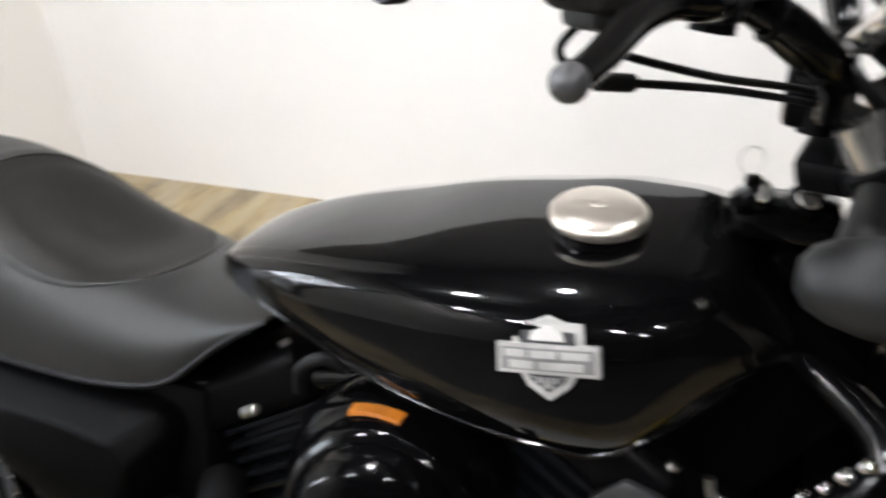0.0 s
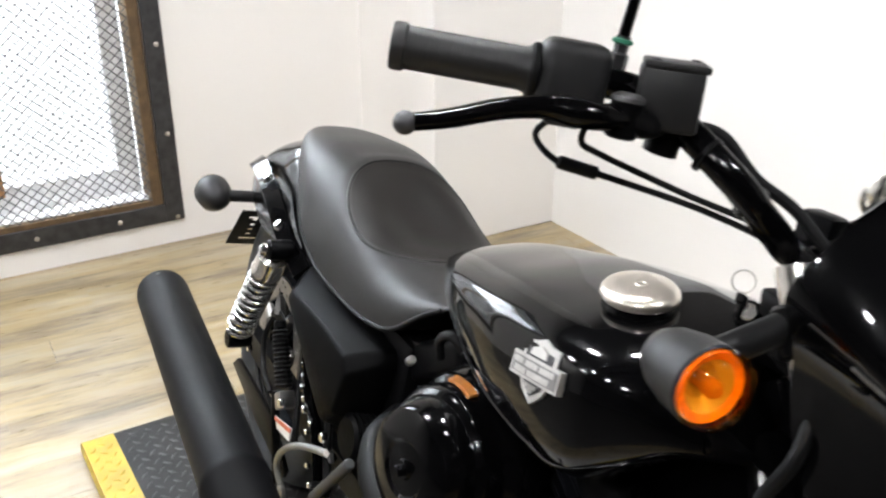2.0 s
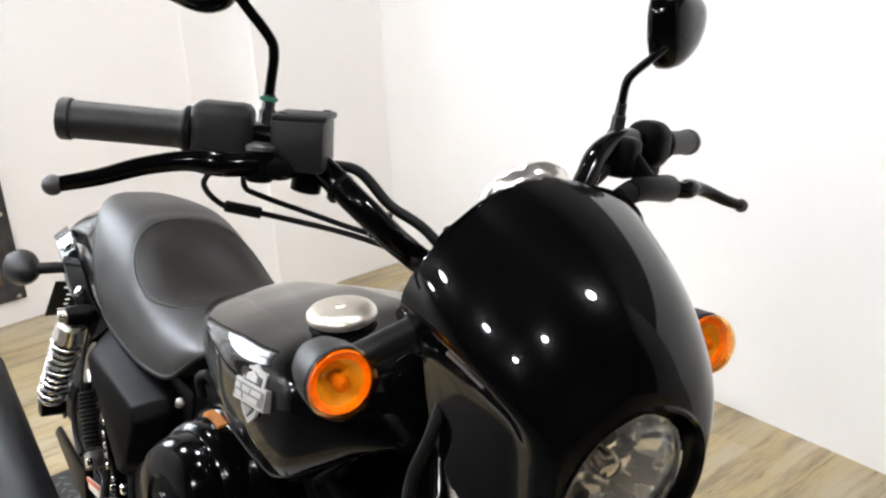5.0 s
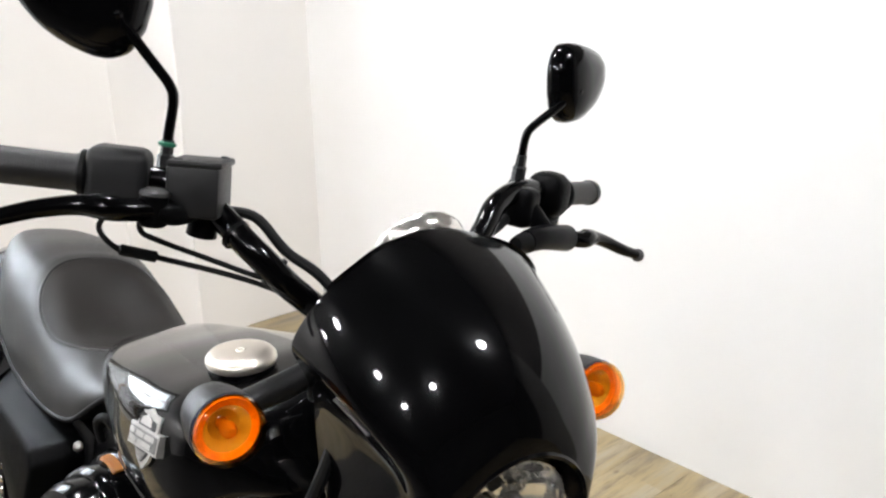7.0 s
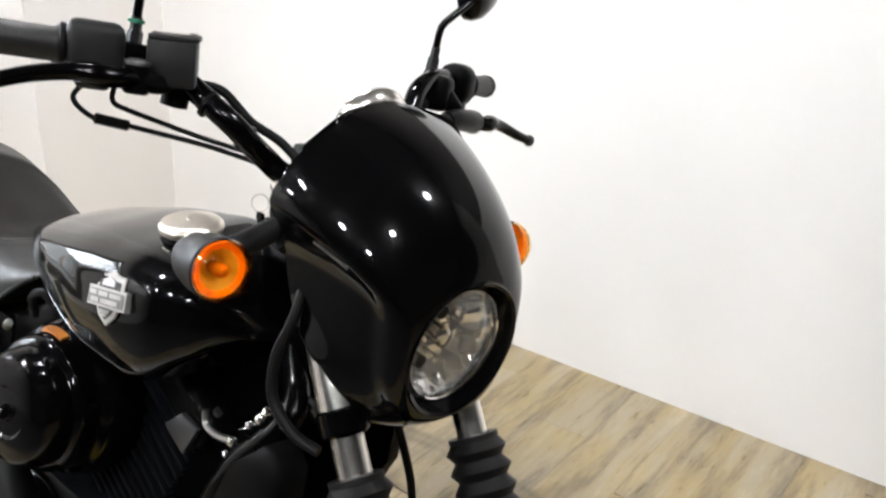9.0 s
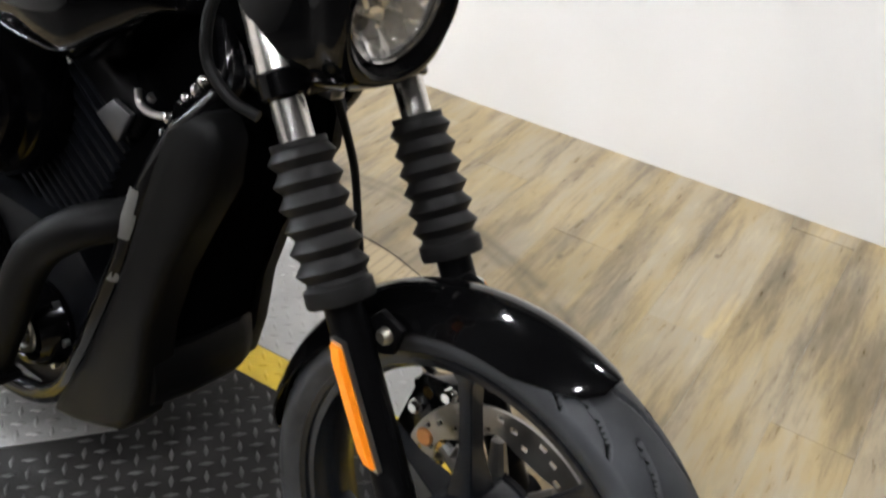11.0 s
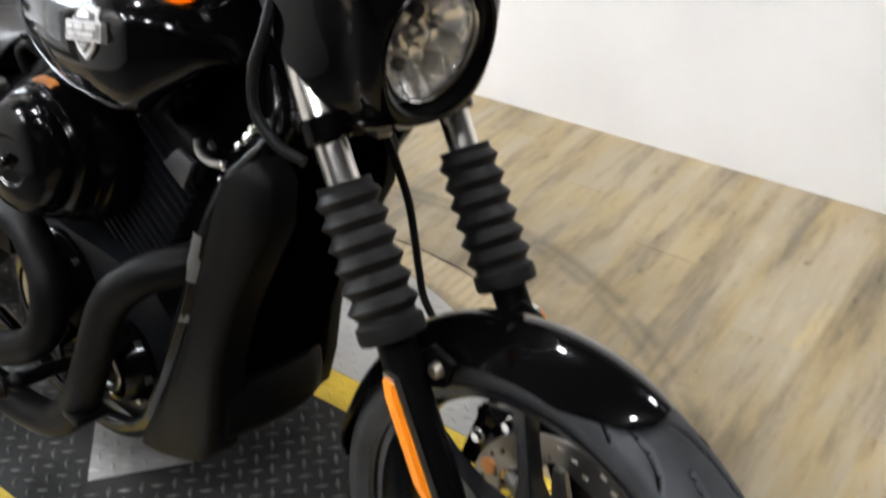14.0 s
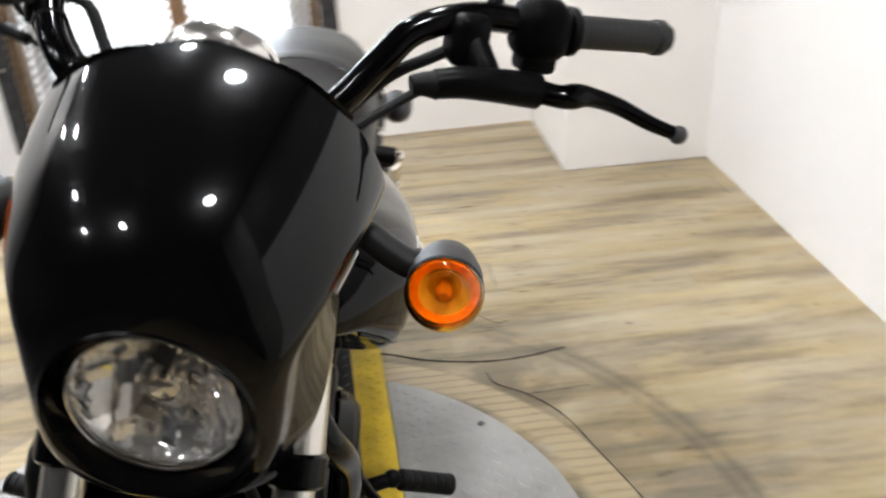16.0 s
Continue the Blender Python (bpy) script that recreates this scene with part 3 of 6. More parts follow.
for x, y in LAMPS:
    m = pose(x, y, TOP)
    if lamp0 is None:
        lamp0 = base("spot_lamp", m, "small round ceiling spot lamp, lit", "lamp", "ceiling spot lamps")
        part("housing", lathe([(0.094, -0.004), (0.096, -0.05), (0.100, -0.055), (0.106, -0.052), (0.108, 0.0), (0.0, 0.0)], n=24), LAMP_WHITE, lamp0)
        part("bulb", lathe([(0.0, -0.047), (0.092, -0.045), (0.093, -0.02), (0.0, -0.015)], n=24), BULB, lamp0, "lit bulb face")
    else:
        copy_thing(lamp0, m)

# ---- turntable ----
table = base("display_turntable", pose(-0.25, 0.60, 0, 0, 0, 1.7), "low motorcycle turntable of black, yellow and bright tread plate", "turntable")
H, HW, SW = 0.05, 0.2925, 0.07
REAR, SEAM, FRONT, RAD = -1.10, 0.595, 1.115, 0.615


def ramp_strip(y0, y1, x0, x1, tail):
    """A plate strip; tail: the rear end bends down to the floor."""
    prof = [(x0, H), (x1, H), (x1, 0.002), (x0, 0.002)]
    if tail:
        prof = [(x0 - 0.045, 0.004), (x0 - 0.03, 0.03), (x0 - 0.012, 0.045), (x0 + 0.01, H), (x1, H), (x1, 0.002), (x0 - 0.04, 0.002)]
    return prism(prof, y0, y1)


for x0, x1, tail in ((REAR, SEAM - 0.004, True), (SEAM + 0.004, FRONT, False)):
    part("deck_plate", ramp_strip(-HW + SW, HW - SW, x0, x1, tail), DECK, table, "black tread plate")
    part("yellow_edge", ramp_strip(-HW, -HW + SW, x0, x1, tail), YELLOW, table, "yellow painted tread plate")
    part("yellow_edge", ramp_strip(HW - SW, HW, x0, x1, tail), YELLOW, table, "yellow painted tread plate")
part("seam", box((SEAM - 0.004, -HW + 0.001, 0.002), (SEAM + 0.004, HW - 0.001, H - 0.006)), RUBBER, table, "black gap between the plates")
half = math.asin(HW / RAD)
for s in (1, -1):
    ring = [s * a for a in np.linspace(half + 0.002, math.pi - half - 0.002, 48)]
    top = [(RAD * math.cos(a), RAD * math.sin(a)) for a in ring]
    bm = loft([[(x, y, 0.004) for x, y in top], [(x, y, H - 0.001) for x, y in top]])
    bmesh.ops.bevel(bm, geom=[e for e in bm.edges if all(v.co.z > 0.04 for v in e.verts)], offset=0.002, segments=1, affect="EDGES")
    part("side_plate", bm, BRIGHT, table, "bright tread plate half disc", sharp=25)
    for a in (0.3, 0.9, 1.5, 2.2, 2.8):
        if abs(math.sin(a)) * (RAD - 0.03) > HW + 0.02:
            part("plate_screw", lathe([(0.0, 0.003), (0.006, 0.003), (0.008, 0.0)], pose((RAD - 0.03) * math.cos(a), s * (RAD - 0.03) * math.sin(a), H - 0.001), 12), GREY, table, "flush screw")
# bright inset plate over the pivot
part("inset_plate", obox((0, 0, H - 0.001), (0.19, 0.19, 0.006), Matrix.Rotation(radians(48), 3, "Z")), BRIGHT, table, "bright tread plate inset over the pivot")


def lugs(inside, pitch=0.0262, length=0.0138, width=0.0042, high=0.0028, z=H, turn=45.0):
    """The raised lozenges of tread plate, turned by turns along and across."""
    vs, fs = [], []
    c, s = math.cos(radians(turn)), math.sin(radians(turn))
    k = int(1.9 / pitch)
    for i in range(-k, k):
        for j in range(-k, k):
            u, v = i * pitch, j * pitch
            x, y = c * u - s * v, s * u + c * v
            if not inside(x, y):
                continue
            a = radians(turn + (90 if (i + j) % 2 else 0))
            ca, sa = math.cos(a), math.sin(a)
            n = len(vs)
            for p, q, h in ((-length, 0, 0), (0, -width, 0), (length, 0, 0), (0, width, 0), (-length * 0.62, 0, high), (length * 0.62, 0, high)):
                vs.append((x + ca * p - sa * q, y + sa * p + ca * q, z - 0.0002 + h))
            fs += [(n, n + 1, n + 4), (n + 1, n + 5, n + 4), (n + 1, n + 2, n + 5), (n + 2, n + 3, n + 5), (n + 3, n + 4, n + 5), (n + 3, n, n + 4)]
    me = bpy.data.meshes.new("tread_relief")
    me.from_pydata(vs, [], fs)
    for f in me.polygons:
        f.use_smooth = True
    return me


def in_inset(x, y, e=0.012):
    c, s = math.cos(radians(48)), math.sin(radians(48))
    return max(abs(c * x + s * y), abs(c * y - s * x)) < 0.095 + e


for nm, test, mat, z in (
        ("tread_relief", lambda x, y: abs(y) < HW - SW - 0.006 and REAR + 0.012 < x < FRONT - 0.012 and abs(x - SEAM) > 0.012 and not in_inset(x, y), WORN, H),
        ("tread_relief", lambda x, y: HW - SW + 0.006 < abs(y) < HW - 0.006 and REAR + 0.012 < x < FRONT - 0.012 and abs(x - SEAM) > 0.012, YELLOW, H),
        ("tread_relief", lambda x, y: in_inset(x, y, -0.012), BRIGHT, H + 0.002),
        ("tread_relief", lambda x, y: abs(y) > HW + 0.012 and x * x + y * y < (RAD - 0.012) ** 2, BRIGHT, H - 0.001)):
    me = lugs(test, z=z)
    me.materials.append(mat)
    o = new(nm, me)
    o.parent = table
    tagged(o, "raised tread lozenges", kind="stuff")

# ---- torn edges of the flooring round the turntable ----
def tear(pts, r=0.0028):
    pts = [(x + random.uniform(-0.004, 0.004), y + random.uniform(-0.004, 0.004), 0.0012) for x, y in pts]
    part("floor_tear", sweep(pts, lambda t: r * (0.5 + random.random() * 0.8), 6, 5, flat=0.45), CRACK, floor, "dark torn edge in the plank floor")


tear([(-0.852, 1.111), (-0.804, 1.129), (-0.747, 1.196), (-0.664, 1.253), (-0.535, 1.292), (-0.40, 1.335), (-0.30, 1.350), (-0.237, 1.353), (-0.119, 1.336), (0.003, 1.301), (0.12, 1.250), (0.22, 1.19)], 0.0018)
tear([(-0.985, 0.86), (-0.973, 0.894), (-0.93, 0.987), (-0.901, 1.106), (-0.902, 1.215), (-0.923, 1.317)], 0.0032)
tear([(-0.755, 1.185), (-0.756, 1.256), (-0.759, 1.329)], 0.0012)
tear([(-1.103, 1.138), (-1.061, 1.175), (-1.065, 1.20)], 0.0014)

# ---- motorcycle: x ahead of the front axle's foot, y to its left, z up from the deck ----
bike = base("motorcycle", pose(0.56, 0.546, 0.051, 0, 0, -4.0) @ pose(0, 0, 0, -12.3, 0, 0),
            "gloss black street motorcycle with a small fairing, leaning on its stand", "motorcycle")
RAKE = radians(32)
AXIS = V((-math.sin(RAKE), 0, math.cos(RAKE)))
HEADP = V((-0.50, 0, 0.80))
STEER = Matrix.Translation(HEADP) @ Matrix.Rotation(radians(-4.0), 4, AXIS) @ Matrix.Translation(-HEADP)
TURNED = Matrix.Translation(HEADP) @ Matrix.Rotation(radians(-5.6), 4, AXIS) @ Matrix.Translation(-HEADP)


def front(name, bm, mat, parent=None, label="", sharp=35.0):
    return part(name, bm, mat, parent or bike, label, STEER, sharp)


def upper(name, bm, mat, parent=None, label="", sharp=35.0):
    return part(name, bm, mat, parent or bike, label, TURNED, sharp)


def body(name, bm, mat, parent=None, label="", sharp=35.0):
    return part(name, bm, mat, parent or bike, label, None, sharp)


# ---- wheels ----
def tyre_mesh(R, rim, half, seed, tread=True, n=420, k=44):
    """A tyre with a rounded crown, bead and cut grooves; turns about y."""
    rings = []
    lines = []
    cut = np.zeros((n, k + 1), bool)
    for q in range(12):
        for s in (1, -1):
            t0 = (q + (0.5 if s > 0 else 0.0)) / 12 * 2 * math.pi
            lines.append([(t0 + 0.50, s * 0.13), (t0 + 0.40, s * 0.20), (t0 + 0.33, s * 0.33), (t0 + 0.22, s * 0.42), (t0 + 0.11, s * 0.48), (t0 + 0.04, s * 0.60), (t0 + 0.0, s * 0.78)])
            lines.append([(t0 + 0.30, s * 0.64), (t0 + 0.22, s * 0.88)])
    seg = np.array([(a[0], a[1], b[0], b[1]) for l in lines for a, b in zip(l, l[1:])])
    for i in range(n):
        th = 2 * math.pi * i / n
        ring = []
        for j in range(k + 1):
            u = -1 + 2 * j / k
            a = u * 2.35
            # cross-section: rounded crown, bulging wall, bead at the rim
            y = half * math.sin(min(max(a, -1.62), 1.62)) * (1.0 - 0.26 * smoothstep(1.5, 2.35, abs(a)))
            depth = R - rim
            r = R - depth * (0.36 * (1 - math.cos(min(abs(a), math.pi / 2))) + 0.64 * smoothstep(1.05, 2.42, abs(a)))
            if tread and abs(a) < 1.5:
                w = a / 1.35
                dt = (th - seg[:, 0] + math.pi) % (2 * math.pi) - math.pi
                px, py = dt * R, (w - seg[:, 1]) * half * 1.25
                bt = seg[:, 2] - seg[:, 0]
                bx, by = bt * R, (seg[:, 3] - seg[:, 1]) * half * 1.25
                t = np.clip((px * bx + py * by) / (bx * bx + by * by), 0, 1)
                dd = np.hypot(px - t * bx, py - t * by).min()
                r -= 0.0055 * (1 - smoothstep(0.0018, 0.0036, dd))
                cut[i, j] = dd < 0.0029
            ring.append((r * math.cos(th), y, r * math.sin(th)))
        rings.append(ring)
    bm = bmesh.new()
    vs = [[bm.verts.new(p) for p in ring] for ring in rings]
    for i in range(n):
        a, b = vs[i], vs[(i + 1) % n]
        for j in range(k):
            f = bm.faces.new((a[j], a[j + 1], b[j + 1], b[j]))
            # faces in the cuts turn near-black: groove shade put into the colour
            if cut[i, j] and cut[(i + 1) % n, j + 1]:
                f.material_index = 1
    return bm


def at_y(c):
    """The frame of a wheel: z of a turned shape along y."""
    return Matrix.Translation(c) @ Matrix.Rotation(radians(-90), 4, "X")


def wheel(name, c, R, rim, half, put, spokes, discside, discr, tread=True):
    C = Matrix.Translation(c)
    b = half * 0.72 + 0.005
    barrel = lathe([(rim + 0.011, -b - 0.002), (rim + 0.012, -b + 0.004), (rim - 0.004, -b + 0.010), (rim - 0.007, -b * 0.60), (rim - 0.011, -0.012), (rim - 0.011, 0.012),
                    (rim - 0.007, b * 0.60), (rim - 0.004, b - 0.010), (rim + 0.012, b - 0.004), (rim + 0.011, b + 0.002), (rim + 0.004, b - 0.001), (rim + 0.003, b - 0.005), (rim - 0.006, b - 0.006), (rim - 0.010, b * 0.6), (rim - 0.016, 0.015),
                    (rim - 0.016, -0.015), (rim - 0.010, -b * 0.6), (rim - 0.006, -b + 0.006), (rim + 0.003, -b + 0.005), (rim + 0.004, -b + 0.001)], at_y(c), 96, True)
    wh = put(name, barrel, RIM, None, "satin black cast wheel")
    ty = tyre_mesh(R, rim + 0.004, half, 1, tread, 960 if tread else 160, 104 if tread else 36)
    bmesh.ops.transform(ty, matrix=C, verts=ty.verts[:])
    put("tyre", ty, TYRE, wh, "black rubber tyre with curved grooves", 60).data.materials.append(DULL_BLACK)
    hub = merge(lathe([(0.0, -0.060), (0.024, -0.061), (0.028, -0.056), (0.044, -0.053), (0.052, -0.046), (0.060, -0.026), (0.063, -0.018), (0.063, 0.026), (0.060, 0.045), (0.0, 0.045)], at_y(c), 40))
    put("hub", hub, RIM, wh, "black hub")
    put("bearing_ring", lathe([(0.020, -0.062), (0.031, -0.0635), (0.036, -0.060), (0.038, -0.052)], at_y(c), 40), SATIN, wh, "black bearing ring")
    for k in range(spokes):
        th = radians(1) + 2 * math.pi * k / spokes
        bm = loft([[(r, s * yy, zz) for s, zz in ((-1, -zw), (-1, zw), (-0.35, zw * 1.25), (-0.2, zw * 0.55), (0.2, zw * 0.55), (0.35, zw * 1.25), (1, zw), (1, -zw))]
                   for r, yy, zw in ((0.036, 0.024, 0.019), (0.064, 0.021, 0.0165), (0.11, 0.012, 0.0090), (0.16, 0.011, 0.0085), (rim - 0.030, 0.012, 0.0095), (rim - 0.012, 0.016, 0.019))])
        bmesh.ops.transform(bm, matrix=C @ Matrix.Rotation(-th, 4, "Y"), verts=bm.verts[:])
        bmesh.ops.recalc_face_normals(bm, faces=bm.faces[:])
        bmesh.ops.bevel(bm, geom=[e for e in bm.edges if e.calc_face_angle(0) > 0.6], offset=0.0018, segments=2, affect="EDGES")
        put("spoke", bm, RIM, wh)
    # drilled brake disc with a scalloped inner edge
    bm = bmesh.new()
    n, radii = 168, np.linspace(discr * 0.73, discr, 7)
    grid = []
    for i in range(n):
        th = 2 * math.pi * i / n
        wave = 0.010 * (0.5 + 0.5 * math.cos(th * 7)) ** 2 - 0.004
        grid.append([bm.verts.new((c[0] + (r + (wave if j == 0 else 0)) * math.cos(th), c[1] + discside, c[2] + (r + (wave if j == 0 else 0)) * math.sin(th))) for j, r in enumerate(radii)])
    for i in range(n):
        for j in range(6):
            if (i % 12 in (2, 3) and j == 1) or (i % 12 in (6, 7) and j == 3) or (i % 12 in (10, 11) and j == 4):
                continue
            bm.faces.new((grid[i][j], grid[(i + 1) % n][j], grid[(i + 1) % n][j + 1], grid[i][j + 1]))
    put("brake_disc", thick(bm, 0.0045), DISC, wh, "drilled steel brake disc")
    carrier = lathe([(0.035, 0.0), (0.062, 0.0), (0.066, 0.003), (0.062, 0.006), (0.035, 0.006)], at_y((c[0], c[1] + discside - 0.006, c[2])), 48, True)
    put("disc_carrier", carrier, SATIN, wh, "black disc carrier")
    for k in range(7):
        th = 2 * math.pi * k / 7
        p0 = V((c[0] + 0.055 * math.cos(th), c[1] + discside, c[2] + 0.055 * math.sin(th)))
        p1 = V((c[0] + discr * 0.72 * math.cos(th), c[1] + discside, c[2] + discr * 0.72 * math.sin(th)))
        put("disc_arm", rod(p0, p1, 0.013, 0.0085, 10), DISC, wh)
    return wh


FC = (-0.024, -0.006, 0.275)
fw = wheel("front_wheel", FC, 0.2765, 0.222, 0.050, front, 7, 0.048, 0.140)
front("axle", merge(rod((FC[0], -0.125, FC[2]), (FC[0], 0.115, FC[2]), 0.0095)), STEEL, fw, "steel axle")
front("axle_nut", merge(lathe([(0.0, 0.0), (0.0165, 0.0), (0.019, 0.006), (0.0165, 0.010), (0.0125, 0.0105), (0.0125, 0.026), (0.010, 0.029), (0.0, 0.029)], along((FC[0], -0.112, FC[2]), (FC[0], -0.2, FC[2])), 24)), ZINC, fw, "zinc axle nut")
front("axle_pinch_eye", lathe([(0.0062 + 0.0022 * math.cos(a), 0.004 * math.sin(a)) for a in np.linspace(0, 2 * math.pi, 11)[:-1]], along((0.0, -0.100, 0.256), (0.0, -0.2, 0.256)), 20, True), STEEL, fw, "small steel eye beside the axle")
RC = (-1.60, 0.0, 0.300)
wheel("rear_wheel", RC, 0.304, 0.195, 0.072, body, 7, -0.07, 0.13, False)

# ---- fork ----
SL = math.tan(RAKE)


def fork_at(z, s, dx=0.0):
    return V((-0.036 - (z - 0.287) * SL + dx, 0.087 if s > 0 else -0.0915, z))


for s in (-1, 1):
    lower = merge(lathe([(0.0, 0.0), (0.018, 0.002), (0.0215, 0.015), (0.0215, 0.022), (0.0200, 0.024), (0.0200, 0.060), (0.0212, 0.062), (0.0212, 0.068), (0.0200, 0.070), (0.0200, 0.105), (0.0212, 0.107), (0.0212, 0.113), (0.0202, 0.115), (0.0205, 0.155), (0.0208, 0.17), (0.0205, 0.335), (0.0, 0.338)], along(fork_at(0.262, s), fork_at(0.60, s)), 28),
                  rod((FC[0] - 0.004, s * 0.068, FC[2]), (FC[0] - 0.004, s * 0.112, FC[2]), 0.023, bevel=0.003),
                  sweep([fork_at(0.31, s, 0.012), fork_at(0.40, s, 0.020), fork_at(0.48, s, 0.016)], 0.006, 10))
    leg = front("fork_slider", lower, SATIN, None, "satin black fork slider")
    # rubber gaiter in folds
    a, b = fork_at(0.528, s), fork_at(0.668, s)
    L = (b - a).length
    prof = [(0.026, 0.0), (0.035, 0.0), (0.0365, 0.004), (0.036, 0.018), (0.031, 0.022)]
    folds = 6
    for k in range(folds):
        h0 = 0.024 + (L - 0.030) * k / folds
        d = (L - 0.030) / folds
        g = 1.0 - 0.10 * k / folds
        prof += [(0.0285 * g + 0.002, h0 + 0.002), (0.0378 * g, h0 + d * 0.47), (0.0386 * g, h0 + d * 0.52), (0.0378 * g, h0 + d * 0.57), (0.0285 * g + 0.002, h0 + d * 0.97)]
    prof += [(0.029, L - 0.006), (0.029, L), (0.020, L)]
    front("gaiter", lathe(prof, along(a, b), 40), GAITER, leg, "black rubber bellows gaiter")
    front("fork_tube", rod(fork_at(0.655, s), fork_at(0.93, s), 0.0178, n=28), CAP, leg, "chrome fork tube")
    front("fork_cover", lathe([(0.0190, 0.0), (0.0222, 0.002), (0.0184, 0.10), (0.0180, 0.10)], along(fork_at(0.725, s), fork_at(0.9, s)), 28), CAP, leg, "bright tapered fork cover")
    front("reflector_backing", loft([[fork_at(z, s) + V((dx, s * 0.027, 0)) for dx in (-0.001, 0.0155)] + [fork_at(z, s) + V((dx, s * 0.020, 0)) for dx in (0.0155, -0.001)] for z in np.linspace(0.388, 0.503, 9)]), STEEL, leg, "silver reflector mount")
    front("reflector", loft([[fork_at(z, s) + V((dx, s * (0.0345 if 0.396 < z < 0.495 else 0.031), 0)) for dx in (0.001, 0.003, 0.011, 0.013)] + [fork_at(z, s) + V((dx, s * 0.0272, 0)) for dx in (0.014, 0.0)] for z in np.linspace(0.392, 0.499, 9)]), REFLECTOR, leg, "orange side reflector")
front("lower_yoke", merge(prism([(-0.350, 0.698), (-0.302, 0.698), (-0.306, 0.724), (-0.356, 0.724)], -0.100, 0.100, 0.006), rod(fork_at(0.703, -1), fork_at(0.727, -1), 0.0255, bevel=0.003), rod(fork_at(0.703, 1), fork_at(0.727, 1), 0.0255, bevel=0.003)), GLOSS, None, "gloss black lower yoke")
front("upper_yoke", merge(prism([(-0.470, 0.874), (-0.405, 0.874), (-0.412, 0.896), (-0.476, 0.898)], -0.085, 0.085, 0.006), rod(fork_at(0.870, -1), fork_at(0.905, -1), 0.025, bevel=0.003), rod(fork_at(0.870, 1), fork_at(0.905, 1), 0.025, bevel=0.003)), SATIN, None, "satin black upper yoke")
front("steering_stem", rod(HEADP - AXIS * 0.13 + V((0.045, 0, 0)), HEADP + AXIS * 0.045 + V((0.03, 0, 0)), 0.020), SATIN)

# ---- front mudguard ----
def guard(c, R, half, a0, a1, lip, n=56, k=20, wide=64):
    rings = []
    for i in range(n + 1):
        t = i / n
        th = radians(a0 + (a1 - a0) * t)
        taper = min(1.0, (0.30 + 1.0 * math.sqrt(max(0.0, t / 0.13)) * 0.7) if t < 0.13 else 1.0, (0.10 + 0.90 * (max(0.0, (1 - t) / 0.15)) ** 0.7) if t > 0.85 else 1.0)
        ring = []
        for j in range(k + 1):
            a = (-1 + 2 * j / k) * radians(wide)
            r = R + 0.014 * smoothstep(0.6, 1.0, t) - lip * taper * abs(math.sin(a) / math.sin(radians(wide))) ** 1.6
            ring.append((c[0] + r * math.cos(th), c[1] + half * taper * math.sin(a), c[2] + r * math.sin(th)))
        rings.append(ring)
    return thick(loft(rings, closed=False), 0.0028)


fg = front("front_mudguard", guard(FC, 0.300, 0.067, 69, 188, 0.038), PAINT, None, "gloss black front mudguard")
for s in (-1, 1):
    front("mudguard_bracket", prism([(-0.175, 0.50), (-0.150, 0.530), (-0.118, 0.522), (-0.125, 0.490), (-0.160, 0.475)], s * 0.066, s * 0.075, 0.002), SATIN, fg, "black bracket")
    front("bracket_bolt", lathe([(0.0, 0.009), (0.006, 0.009), (0.0085, 0.006), (0.0095, 0.0), (0.0, 0.0)], along((-0.137, s * 0.075, 0.508), (-0.137, s * 0.2, 0.508)), 16), ZINC, fg, "zinc bolt")

# ---- front brake caliper, on the left ----
cal = front("front_caliper", merge(obox((-0.135, 0.068, 0.345), (0.062, 0.045, 0.085), Matrix.Rotation(radians(-25), 3, "Y"), 0.010), obox((-0.155, 0.075, 0.32), (0.03, 0.03, 0.11), Matrix.Rotation(radians(-25), 3, "Y"), 0.006)), GLOSS, None, "black brake caliper")
for x, z in ((-0.15, 0.375), (-0.12, 0.315)):
    front("caliper_pin", rod((x, 0.04, z), (x, 0.10, z), 0.007), GOLD, cal, "gold zinc pin")
front("caliper_bracket", merge(prism([(-0.190, 0.300), (-0.165, 0.395), (-0.128, 0.402), (-0.118, 0.372), (-0.150, 0.300)], 0.040, 0.046, 0.002)), GLOSS, cal, "black caliper bracket")
front("pad_clip", sweep([(-0.118, 0.040, 0.300), (-0.100, 0.040, 0.312), (-0.090, 0.040, 0.336)], 0.007, 8, flat=0.5), STEEL, cal, "bright pad clip")
for x, z in ((-0.118, 0.392), (-0.160, 0.352)):
    front("caliper_bolt", lathe([(0.0, 0.012), (0.006, 0.012), (0.009, 0.008), (0.0095, 0.0), (0.0, 0.0)], along((x, 0.040, z), (x, -0.2, z)), 12), CHROME, cal, "bright bolt")
front("copper_washer", rod((-0.140, 0.034, 0.318), (-0.140, 0.042, 0.318), 0.012, n=20, bevel=0.002), COPPER, cal, "copper washer")
front("brake_hose", sweep([(-0.352, 0.02, 0.70), (-0.346, 0.045, 0.645), (-0.343, 0.069, 0.589), (-0.346, 0.083, 0.555), (-0.345, 0.093, 0.514), (-0.341, 0.100, 0.473), (-0.325, 0.102, 0.43), (-0.26, 0.098, 0.385), (-0.155, 0.085, 0.36)], 0.0052, 10), RUBBER, None, "black brake hose")
front("hose_union", obox((-0.345, 0.02, 0.682), (0.022, 0.022, 0.016), None, 0.003), STEEL, None, "steel hose union")

# ---- fairing and headlamp ----
LC = V((-0.256, 0.0, 0.807))
LN = V((math.cos(radians(6.5)), 0, -math.sin(radians(6.5))))
LX = V((0, 1, 0))
LY = LN.cross(LX)
